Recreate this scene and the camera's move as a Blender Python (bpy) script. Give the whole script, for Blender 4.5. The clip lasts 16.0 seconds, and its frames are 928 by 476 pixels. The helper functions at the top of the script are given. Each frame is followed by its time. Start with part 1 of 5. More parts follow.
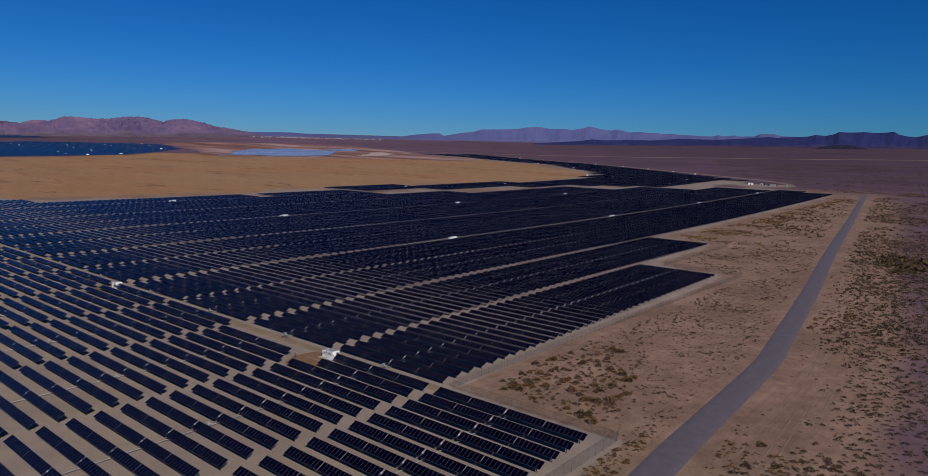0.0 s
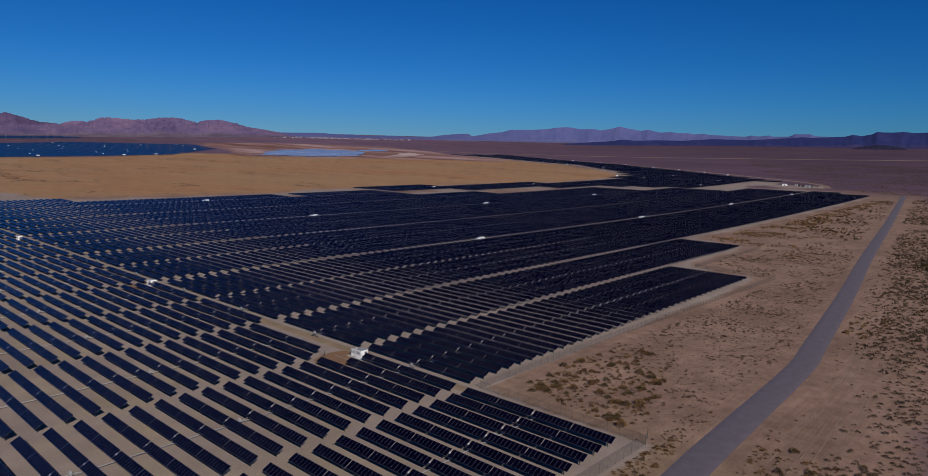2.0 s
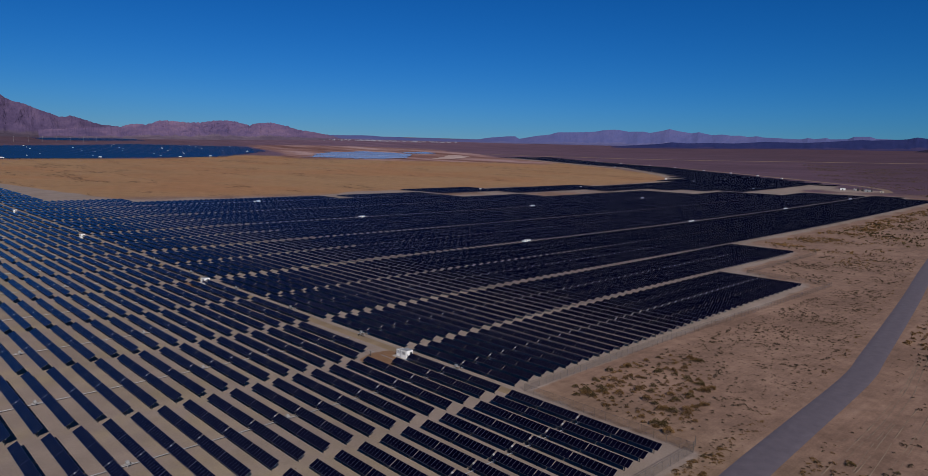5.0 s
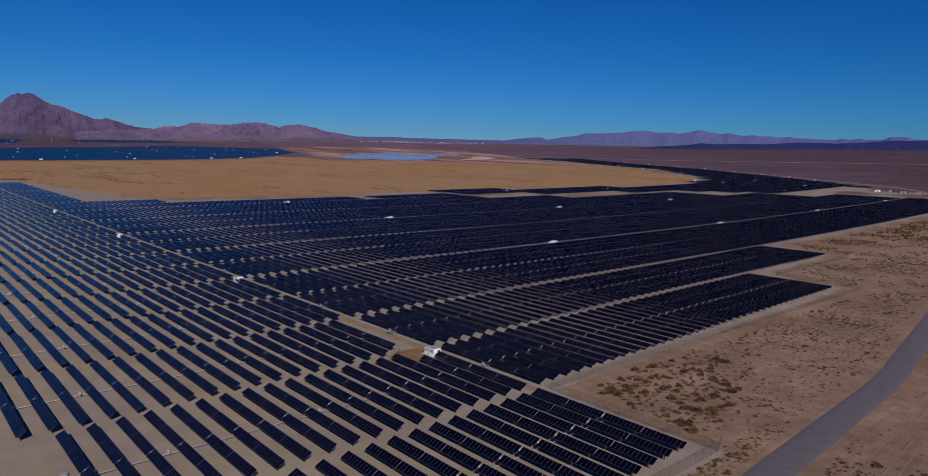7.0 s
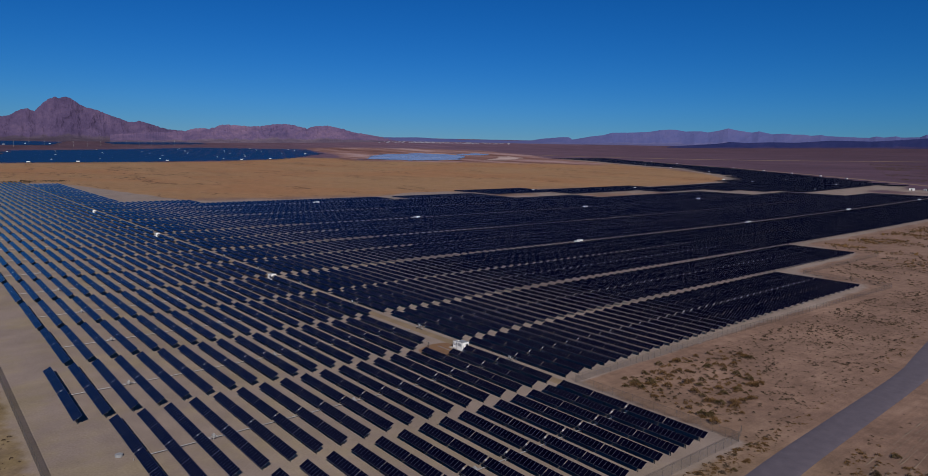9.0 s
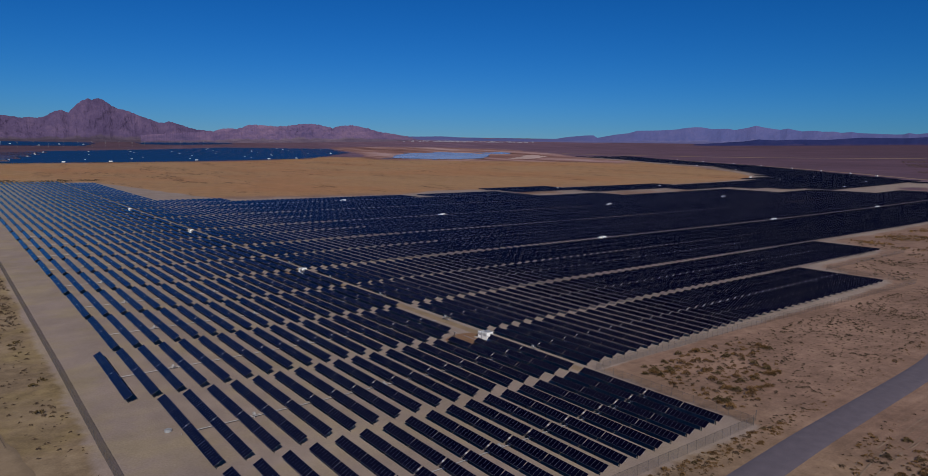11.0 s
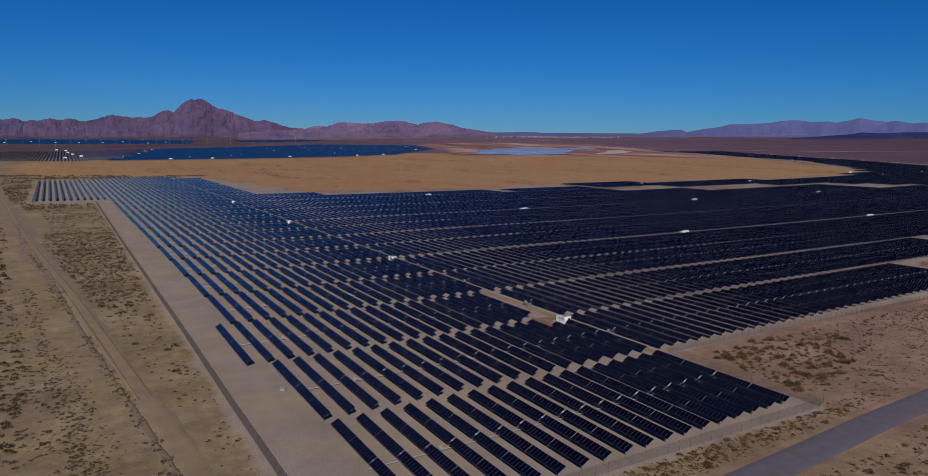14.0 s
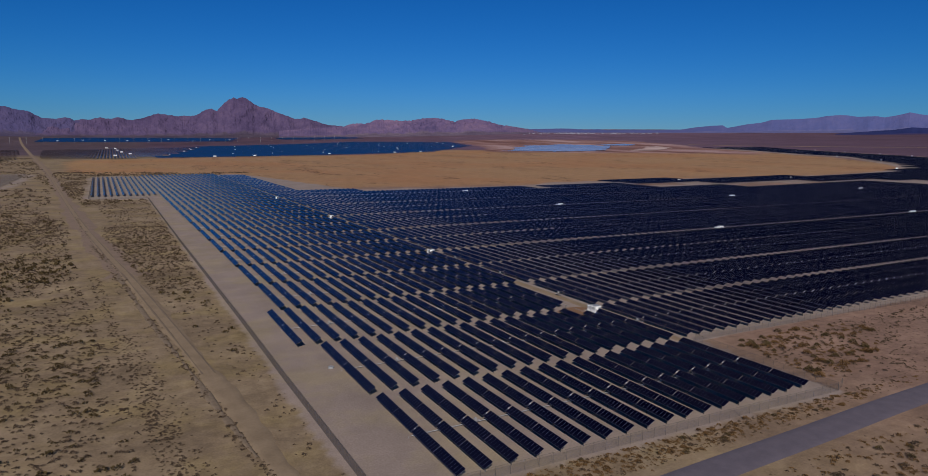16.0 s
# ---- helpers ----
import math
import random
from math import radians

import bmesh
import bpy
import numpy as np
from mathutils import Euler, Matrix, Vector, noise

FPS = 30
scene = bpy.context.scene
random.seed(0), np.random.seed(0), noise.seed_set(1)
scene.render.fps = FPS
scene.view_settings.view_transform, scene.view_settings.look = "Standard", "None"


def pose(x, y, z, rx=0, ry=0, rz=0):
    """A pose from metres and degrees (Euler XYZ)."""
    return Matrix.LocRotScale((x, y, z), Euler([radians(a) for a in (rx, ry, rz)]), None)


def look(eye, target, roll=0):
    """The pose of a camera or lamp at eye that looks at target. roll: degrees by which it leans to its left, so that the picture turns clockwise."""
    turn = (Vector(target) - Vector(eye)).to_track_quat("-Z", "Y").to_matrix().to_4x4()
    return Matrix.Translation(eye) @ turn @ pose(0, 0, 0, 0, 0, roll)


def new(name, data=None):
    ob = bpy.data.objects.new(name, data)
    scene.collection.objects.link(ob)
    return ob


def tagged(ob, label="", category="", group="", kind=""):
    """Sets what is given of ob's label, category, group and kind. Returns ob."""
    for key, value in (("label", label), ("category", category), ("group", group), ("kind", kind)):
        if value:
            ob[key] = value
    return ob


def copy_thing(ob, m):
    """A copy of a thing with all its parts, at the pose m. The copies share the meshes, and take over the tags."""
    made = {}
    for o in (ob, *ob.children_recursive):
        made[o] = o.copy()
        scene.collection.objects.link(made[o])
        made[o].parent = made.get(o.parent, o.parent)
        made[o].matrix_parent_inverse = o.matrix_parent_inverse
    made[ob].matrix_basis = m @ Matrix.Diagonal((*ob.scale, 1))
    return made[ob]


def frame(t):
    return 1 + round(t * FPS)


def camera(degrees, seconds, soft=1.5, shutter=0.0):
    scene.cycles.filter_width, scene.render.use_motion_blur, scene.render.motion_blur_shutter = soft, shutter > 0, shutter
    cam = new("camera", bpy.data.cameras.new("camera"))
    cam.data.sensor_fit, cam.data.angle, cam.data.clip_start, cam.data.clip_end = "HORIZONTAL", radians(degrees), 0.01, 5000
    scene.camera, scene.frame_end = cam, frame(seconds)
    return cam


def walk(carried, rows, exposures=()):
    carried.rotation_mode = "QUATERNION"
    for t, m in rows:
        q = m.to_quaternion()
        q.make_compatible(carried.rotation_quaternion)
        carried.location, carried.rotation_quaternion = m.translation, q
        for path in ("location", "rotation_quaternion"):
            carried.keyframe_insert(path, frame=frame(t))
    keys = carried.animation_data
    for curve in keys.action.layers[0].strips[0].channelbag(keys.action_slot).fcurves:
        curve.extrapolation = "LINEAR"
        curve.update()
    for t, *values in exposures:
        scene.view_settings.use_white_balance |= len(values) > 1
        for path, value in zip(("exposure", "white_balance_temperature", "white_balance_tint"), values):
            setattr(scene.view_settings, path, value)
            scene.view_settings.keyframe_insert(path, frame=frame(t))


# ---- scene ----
# light and colour constants
EXPOSURE, KELVIN, TINT = 0.12, 6500, 10
SKY_STRENGTH, SUN_STRENGTH, SKY_AIR = 0.0398, 5.0, (1.0, 0.0, 1.5)
SKY_GAIN, SKY_POWER = (0.031, 0.465, 0.94), (1.85, 1.1, 1.15)  # the dry air: deep blue above, pale at the rim
SAND = ((0.0955, 0.0685, 0.0447), (0.1571, 0.1147, 0.0747), (0.2233, 0.1694, 0.1124))
GRADED = ((0.169, 0.133, 0.1165), (0.215, 0.172, 0.153))
PLAYA = ((0.1632, 0.087, 0.0462), (0.2156, 0.1255, 0.0647), (0.2449, 0.1517, 0.0816))
MUD = ((0.1001, 0.0462, 0.0385), (0.1809, 0.0986, 0.0886), (0.2695, 0.1809, 0.1771))
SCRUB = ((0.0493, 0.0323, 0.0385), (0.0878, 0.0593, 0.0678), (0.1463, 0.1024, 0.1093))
ASPHALT_C = ((0.073, 0.063, 0.081), (0.102, 0.087, 0.109))
DIRT_C = ((0.127, 0.0932, 0.0616), (0.1887, 0.1409, 0.0955))
OCHRE_C = ((0.1386, 0.0778, 0.0447), (0.1887, 0.1109, 0.0662))
GLASS = ((0.0011, 0.0008, 0.0032), (0.0021, 0.0015, 0.007))
# lake and rim arrays: the reflected sky's blue set as base colour
GLASS_SKY_BLUE = ((0.0039, 0.0169, 0.0508), (0.0069, 0.0293, 0.0847))
GLASS_SPEC = 0.5
# mountain tones: rock colour with the violet of distance haze mixed in
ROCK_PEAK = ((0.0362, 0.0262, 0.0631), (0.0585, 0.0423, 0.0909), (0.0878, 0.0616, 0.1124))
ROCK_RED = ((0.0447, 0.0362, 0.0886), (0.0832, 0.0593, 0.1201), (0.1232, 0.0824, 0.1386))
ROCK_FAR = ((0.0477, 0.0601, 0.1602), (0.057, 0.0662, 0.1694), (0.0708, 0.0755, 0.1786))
ROCK_DARK = ((0.01, 0.0154, 0.0655), (0.0139, 0.0193, 0.077), (0.0231, 0.0254, 0.0886))
LEAF = ((0.027, 0.019, 0.0085), (0.088, 0.061, 0.026))
DRYLEAF = ((0.0354, 0.0239, 0.0169), (0.104, 0.0739, 0.0508))

cam = camera(68.8, 16.0, 0.6)
PATH = [
    (0, (0.02, -0.02, 60.01), (76.37, 63.29, 47.24), 1.45),
    (0.5, (-0.04, -0.12, 60.03), (75.73, 63.88, 47.24), 1.46),
    (1, (-0.19, -0.17, 60.10), (74.89, 64.63, 47.29), 1.47),
    (1.5, (-0.23, -0.12, 60.05), (74.13, 65.50, 47.27), 1.47),
    (2, (-0.08, -0.09, 60.09), (73.55, 66.35, 47.27), 1.46),
    (2.5, (-0.01, 0.08, 60.03), (72.81, 67.41, 47.22), 1.51),
    (3, (0.00, 0.08, 60.03), (72.08, 68.21, 47.25), 1.51),
    (3.5, (-0.15, -0.04, 60.12), (71.09, 68.97, 47.37), 1.51),
    (4, (-0.17, -0.12, 60.03), (70.30, 69.68, 47.32), 1.53),
    (6.5, (-1.87, -1.64, 60.07), (64.93, 71.70, 47.52), 1.52),
    (7, (-2.78, -2.50, 60.12), (63.34, 71.47, 47.57), 1.48),
    (7.5, (-3.94, -3.38, 60.21), (61.46, 71.22, 47.63), 1.40),
    (8, (-4.96, -4.45, 60.17), (59.72, 70.77, 47.60), 1.35),
    (8.5, (-6.28, -5.69, 60.09), (57.64, 70.17, 47.53), 1.27),
    (9, (-7.33, -7.08, 60.10), (55.87, 69.38, 47.49), 1.18),
    (11.5, (-13.80, -14.98, 59.29), (45.78, 64.29, 46.34), 0.88),
    (12, (-15.18, -17.07, 59.34), (43.17, 63.08, 46.23), 0.81),
    (12.5, (-16.84, -19.02, 59.25), (39.10, 62.81, 46.00), 0.74),
    (13, (-18.08, -21.14, 59.16), (35.51, 62.22, 45.80), 0.71),
    (13.5, (-19.61, -23.57, 59.07), (31.91, 61.07, 45.57), 0.64),
    (14, (-20.94, -25.79, 59.08), (29.35, 59.57, 45.48), 0.60),
    (14.5, (-22.29, -28.14, 59.04), (26.95, 57.81, 45.32), 0.58),
    (15, (-23.89, -30.85, 59.08), (24.13, 55.76, 45.23), 0.50),
    (15.5, (-25.26, -33.50, 59.09), (21.60, 53.73, 45.15), 0.44),
    (16, (-26.64, -36.43, 59.15), (18.91, 51.47, 45.05), 0.40),
]
walk(cam, [(t, look(eye, target, roll)) for t, eye, target, roll in PATH], [(0.0, EXPOSURE, KELVIN, TINT), (16.0, EXPOSURE, KELVIN, TINT)])

# ---- light ----
SUN_ELEVATION, SUN_AZIMUTH = 34.0, 242.0  # degrees; azimuth counted from +x towards +y
world = bpy.data.worlds.new("desert_sky")
scene.world = world
world.use_nodes = True
wn = world.node_tree.nodes
sky = wn.new("ShaderNodeTexSky")
sky.sky_type = "NISHITA"
sky.sun_disc = False
sky.sun_elevation = radians(SUN_ELEVATION)
sky.sun_rotation = radians(90.0 - SUN_AZIMUTH)
sky.altitude = 600
sky.air_density, sky.dust_density, sky.ozone_density = SKY_AIR
wn["Background"].inputs["Strength"].default_value = SKY_STRENGTH
deep = wn.new("ShaderNodeHueSaturation")
deep.inputs["Saturation"].default_value = 1.15
apart, join = wn.new("ShaderNodeSeparateColor"), wn.new("ShaderNodeCombineColor")
world.node_tree.links.new(sky.outputs["Color"], deep.inputs["Color"])
world.node_tree.links.new(deep.outputs["Color"], apart.inputs["Color"])
for band, gain, power in zip(("Red", "Green", "Blue"), SKY_GAIN, SKY_POWER):
    bend, lift = wn.new("ShaderNodeMath"), wn.new("ShaderNodeMath")
    bend.operation, lift.operation = "POWER", "MULTIPLY"
    bend.inputs[1].default_value, lift.inputs[1].default_value = power, gain
    world.node_tree.links.new(apart.outputs[band], bend.inputs[0])
    world.node_tree.links.new(bend.outputs[0], lift.inputs[0])
    world.node_tree.links.new(lift.outputs[0], join.inputs[band])
world.node_tree.links.new(join.outputs["Color"], wn["Background"].inputs["Color"])

sun = new("sun", bpy.data.lights.new("sun", "SUN"))
sun.data.energy, sun.data.angle, sun.data.color = SUN_STRENGTH, radians(0.53), (1.0, 0.93, 0.84)
ce, se = math.cos(radians(SUN_ELEVATION)), math.sin(radians(SUN_ELEVATION))
to_sun = Vector((ce * math.cos(radians(SUN_AZIMUTH)), ce * math.sin(radians(SUN_AZIMUTH)), se))
sun.matrix_world = look(to_sun * 300, (0, 0, 0))


# ---- materials ----
def material(name):
    m = bpy.data.materials.new(name)
    m.use_nodes = True
    return m, m.node_tree.nodes, m.node_tree.links, m.node_tree.nodes["Principled BSDF"]


def ramp(nodes, stops):
    r = nodes.new("ShaderNodeValToRGB")
    while len(r.color_ramp.elements) < len(stops):
        r.color_ramp.elements.new(0.5)
    for e, (at, c) in zip(r.color_ramp.elements, stops):
        e.position, e.color = at, (*c, 1)
    return r


def noise_node(nodes, links, scale, detail=4, source=None, rough=0.55):
    n = nodes.new("ShaderNodeTexNoise")
    n.inputs["Scale"].default_value, n.inputs["Detail"].default_value, n.inputs["Roughness"].default_value = scale, detail, rough
    if source:
        links.new(source, n.inputs["Vector"])
    return n


def mix(nodes, links, a, b, factor, blend="MIX"):
    m = nodes.new("ShaderNodeMix")
    m.data_type, m.blend_type = "RGBA", blend
    for value, socket in ((factor, m.inputs["Factor"]), (a, m.inputs["A"]), (b, m.inputs["B"])):
        if isinstance(value, bpy.types.NodeSocket):
            links.new(value, socket)
        elif isinstance(value, tuple):
            socket.default_value = (*value, 1)
        else:
            socket.default_value = value
    return m.outputs["Result"]


def scaled(nodes, links, value, low, high, to_low=0.0, to_high=1.0):
    m = nodes.new("ShaderNodeMapRange")
    links.new(value, m.inputs["Value"])
    for key, v in (("From Min", low), ("From Max", high), ("To Min", to_low), ("To Max", to_high)):
        m.inputs[key].default_value = v
    return m.outputs["Result"]


def grained(name, dark, light, scale, rough=0.7, metal=0.0, bump=0.15, specular=0.4):
    """Two-scale mottled surface on object coordinates, varied from object to object."""
    m, n, l, b = material(name)
    coords = n.new("ShaderNodeTexCoord").outputs["Object"]
    big, fine = noise_node(n, l, scale, 4, coords), noise_node(n, l, scale * 9, 3, coords)
    r = ramp(n, [(0.3, dark), (0.7, light)])
    l.new(mix(n, l, big.outputs["Fac"], fine.outputs["Fac"], 0.35), r.inputs["Fac"])
    info = n.new("ShaderNodeObjectInfo")
    tint = scaled(n, l, info.outputs["Random"], 0, 1, 0.9, 1.06)
    hsv = n.new("ShaderNodeHueSaturation")
    l.new(r.outputs["Color"], hsv.inputs["Color"])
    l.new(tint, hsv.inputs["Value"])
    l.new(hsv.outputs["Color"], b.inputs["Base Color"])
    b.inputs["Roughness"].default_value, b.inputs["Metallic"].default_value = rough, metal
    b.inputs["Specular IOR Level"].default_value = specular
    bp = n.new("ShaderNodeBump")
    bp.inputs["Strength"].default_value, bp.inputs["Distance"].default_value = bump, 0.02
    l.new(fine.outputs["Fac"], bp.inputs["Height"])
    l.new(bp.outputs["Normal"], b.inputs["Normal"])
    return m


def ground_material():
    m, n, l, b = material("desert_ground")
    pos = n.new("ShaderNodeNewGeometry").outputs["Position"]
    zone = n.new("ShaderNodeVertexColor")
    zone.layer_name = "zone"
    split = n.new("ShaderNodeSeparateColor")
    l.new(zone.outputs["Color"], split.inputs["Color"])
    huge, broad, mid = noise_node(n, l, 0.0035, 5, pos), noise_node(n, l, 0.03, 6, pos), noise_node(n, l, 0.25, 6, pos, 0.65)
    fine = noise_node(n, l, 2.2, 5, pos, 0.7)
    blend = mix(n, l, broad.outputs["Fac"], mid.outputs["Fac"], 0.5)
    sand = ramp(n, [(0.34, SAND[0]), (0.5, SAND[1]), (0.66, SAND[2])])
    comb = n.new("ShaderNodeMapping")  # wheel tracks and wind streaks
    comb.inputs["Scale"].default_value = (0.03, 1.0, 1.0)
    comb.inputs["Rotation"].default_value = (0, 0, radians(-9))
    l.new(pos, comb.inputs["Vector"])
    tracks = noise_node(n, l, 0.9, 5, comb.outputs["Vector"], 0.6)
    apart = n.new("ShaderNodeSeparateXYZ")
    l.new(pos, apart.inputs[0])
    driven = scaled(n, l, apart.outputs["X"], 60, 130, 0.05, 0.2)  # wheels have combed the sand beside the road
    l.new(mix(n, l, blend, tracks.outputs["Fac"], driven), sand.inputs["Fac"])
    graded = ramp(n, [(0.3, GRADED[0]), (0.7, GRADED[1])])
    l.new(mix(n, l, broad.outputs["Fac"], mid.outputs["Fac"], 0.35), graded.inputs["Fac"])
    # the dry lake: ochre clay with long darker streaks
    stretch = n.new("ShaderNodeMapping")
    stretch.inputs["Scale"].default_value = (1.0, 0.25, 1.0)
    stretch.inputs["Rotation"].default_value = (0, 0, radians(42))
    l.new(pos, stretch.inputs["Vector"])
    streak = noise_node(n, l, 0.012, 7, stretch.outputs["Vector"], 0.62)
    playa = ramp(n, [(0.3, PLAYA[0]), (0.42, PLAYA[1]), (0.7, PLAYA[2])])
    l.new(mix(n, l, streak.outputs["Fac"], broad.outputs["Fac"], 0.3), playa.inputs["Fac"])
    vein = noise_node(n, l, 0.006, 6, stretch.outputs["Vector"], 0.6)  # dried channels
    off = n.new("ShaderNodeMath")
    off.operation = "SUBTRACT"
    l.new(vein.outputs["Fac"], off.inputs[0])
    off.inputs[1].default_value = 0.5
    size = n.new("ShaderNodeMath")
    size.operation = "ABSOLUTE"
    l.new(off.outputs[0], size.inputs[0])
    some = noise_node(n, l, 0.0045, 3, pos)  # the channels break off and start again
    cut = mix(n, l, scaled(n, l, size.outputs[0], 0.0015, 0.007, 0.42, 1.0), (1.0, 1.0, 1.0), scaled(n, l, some.outputs["Fac"], 0.5, 0.56))
    clay = mix(n, l, playa.outputs["Color"], cut, 1.0, "MULTIPLY")
    rust = mix(n, l, clay, (1.04, 0.92, 0.87), 1.0, "MULTIPLY")  # iron-red patches in the clay
    clay = mix(n, l, clay, rust, scaled(n, l, huge.outputs["Fac"], 0.46, 0.6))
    # wet red mud round the shallow water, in long bands
    bands = n.new("ShaderNodeMapping")
    bands.inputs["Rotation"].default_value = (0, 0, radians(-55))
    bands.inputs["Scale"].default_value = (1.0, 0.22, 1.0)
    l.new(pos, bands.inputs["Vector"])
    band = noise_node(n, l, 0.009, 6, bands.outputs["Vector"], 0.62)
    mud = ramp(n, [(0.36, MUD[0]), (0.5, MUD[1]), (0.62, MUD[2])])
    l.new(band.outputs["Fac"], mud.inputs["Fac"])
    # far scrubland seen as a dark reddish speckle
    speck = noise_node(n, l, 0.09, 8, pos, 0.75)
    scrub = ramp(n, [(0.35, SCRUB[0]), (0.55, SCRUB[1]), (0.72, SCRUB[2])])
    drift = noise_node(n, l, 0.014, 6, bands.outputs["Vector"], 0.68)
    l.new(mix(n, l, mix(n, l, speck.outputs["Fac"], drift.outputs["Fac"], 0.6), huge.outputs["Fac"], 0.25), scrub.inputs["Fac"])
    across = n.new("ShaderNodeMath")  # runs over the basin; the brush gets darker towards +x
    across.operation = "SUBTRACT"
    wob = mix(n, l, broad.outputs["Fac"], mid.outputs["Fac"], 0.4)

    def edge(channel):
        add = n.new("ShaderNodeMath")
        add.operation = "ADD"
        l.new(channel, add.inputs[0])
        l.new(scaled(n, l, wob, 0.3, 0.7, -0.22, 0.22), add.inputs[1])
        return scaled(n, l, add.outputs[0], 0.35, 0.65)

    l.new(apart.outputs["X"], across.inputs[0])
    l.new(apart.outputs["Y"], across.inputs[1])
    # the pale violet middle stop paints distance haze into the soil colour
    haze_tone = ramp(n, [(0.0, (0.72, 0.72, 0.8)), (0.42, (1.22, 1.26, 1.42)), (1.0, (0.68, 0.66, 0.74))])
    l.new(scaled(n, l, across.outputs[0], -3200, 2000), haze_tone.inputs["Fac"])
    brush = mix(n, l, scrub.outputs["Color"], haze_tone.outputs["Color"], 1.0, "MULTIPLY")
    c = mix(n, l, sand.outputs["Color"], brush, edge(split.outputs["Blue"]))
    rosy = mix(n, l, c, (1.03, 0.885, 1.03), 1.0, "MULTIPLY")  # pinker and slightly darker from x = 60 to 150
    c = mix(n, l, c, rosy, scaled(n, l, apart.outputs["X"], 60, 150, 0.0, 1.0))
    c = mix(n, l, c, clay, edge(split.outputs["Red"]))
    c = mix(n, l, c, mud.outputs["Color"], edge(zone.outputs["Alpha"]))
    c = mix(n, l, c, graded.outputs["Color"], edge(split.outputs["Green"]))
    patch = noise_node(n, l, 0.07, 5, pos, 0.6)
    c = mix(n, l, c, scaled(n, l, patch.outputs["Fac"], 0.3, 0.7, 0.86, 1.12), 1.0, "MULTIPLY")
    c = mix(n, l, c, scaled(n, l, fine.outputs["Fac"], 0.27, 0.73, 0.78, 1.19), 1.0, "MULTIPLY")
    blot = noise_node(n, l, 0.045, 5, pos, 0.62)  # yellower drifts of sand
    c = mix(n, l, c, mix(n, l, c, (1.08, 1.09, 0.9), 1.0, "MULTIPLY"), mix(n, l, scaled(n, l, blot.outputs["Fac"], 0.46, 0.62), (0.0, 0.0, 0.0), scaled(n, l, apart.outputs["X"], 40, 140)))
    l.new(c, b.inputs["Base Color"])
    b.inputs["Roughness"].default_value, b.inputs["Specular IOR Level"].default_value = 0.95, 0.15
    bp = n.new("ShaderNodeBump")
    bp.inputs["Strength"].default_value, bp.inputs["Distance"].default_value = 0.5, 0.3
    l.new(mix(n, l, mid.outputs["Fac"], fine.outputs["Fac"], 0.3), bp.inputs["Height"])
    l.new(bp.outputs["Normal"], b.inputs["Normal"])
    return m


def rock_material(name, dark, mid_colour, light, bump=0.9, fan=None):
    """Bare rock in broken tones; where fan is given, pale gravel fans cover the foot of the slopes."""
    m, n, l, b = material(name)
    pos = n.new("ShaderNodeNewGeometry").outputs["Position"]
    big, fine = noise_node(n, l, 0.0045, 8, pos, 0.65), noise_node(n, l, 0.03, 8, pos, 0.7)
    r = ramp(n, [(0.36, dark), (0.5, mid_colour), (0.64, light)])
    l.new(mix(n, l, big.outputs["Fac"], fine.outputs["Fac"], 0.4), r.inputs["Fac"])
    colour = r.outputs["Color"]
    if fan:
        foot = n.new("ShaderNodeVertexColor")
        foot.layer_name = "fan"
        tone = ramp(n, [(0.4, fan[0]), (0.62, fan[1])])
        strip = n.new("ShaderNodeMapping")
        strip.inputs["Scale"].default_value = (1.0, 1.0, 4.0)
        l.new(pos, strip.inputs["Vector"])
        l.new(noise_node(n, l, 0.008, 7, strip.outputs["Vector"], 0.6).outputs["Fac"], tone.inputs["Fac"])
        add = n.new("ShaderNodeMath")
        add.operation = "ADD"
        l.new(foot.outputs["Color"], add.inputs[0])
        l.new(scaled(n, l, fine.outputs["Fac"], 0.3, 0.7, -0.3, 0.3), add.inputs[1])
        colour = mix(n, l, colour, tone.outputs["Color"], scaled(n, l, add.outputs[0], 0.3, 0.7))
    l.new(colour, b.inputs["Base Color"])
    b.inputs["Roughness"].default_value, b.inputs["Specular IOR Level"].default_value = 0.95, 0.1
    bp = n.new("ShaderNodeBump")
    bp.inputs["Strength"].default_value, bp.inputs["Distance"].default_value = bump, 14.0
    l.new(fine.outputs["Fac"], bp.inputs["Height"])
    l.new(bp.outputs["Normal"], b.inputs["Normal"])
    return m


def glass_material(name, tones):
    m, n, l, b = material(name)
    pos = n.new("ShaderNodeNewGeometry").outputs["Position"]
    broad, fine = noise_node(n, l, 0.15, 3, pos), noise_node(n, l, 3.0, 3, pos)
    isle = n.new("ShaderNodeNewGeometry").outputs["Random Per Island"]
    info = n.new("ShaderNodeObjectInfo").outputs["Random"]
    r = ramp(n, [(0.2, tones[0]), (0.8, tones[1])])
    l.new(mix(n, l, mix(n, l, isle, info, 0.5), fine.outputs["Fac"], 0.4), r.inputs["Fac"])
    l.new(r.outputs["Color"], b.inputs["Base Color"])
    l.new(scaled(n, l, broad.outputs["Fac"], 0.3, 0.7, 0.12, 0.22), b.inputs["Roughness"])
    b.inputs["IOR"].default_value, b.inputs["Specular IOR Level"].default_value = 1.48, GLASS_SPEC
    b.inputs["Specular Tint"].default_value = (0.8, 0.6, 1.0, 1)  # violet-blue sheen of the anti-reflective coat
    return m


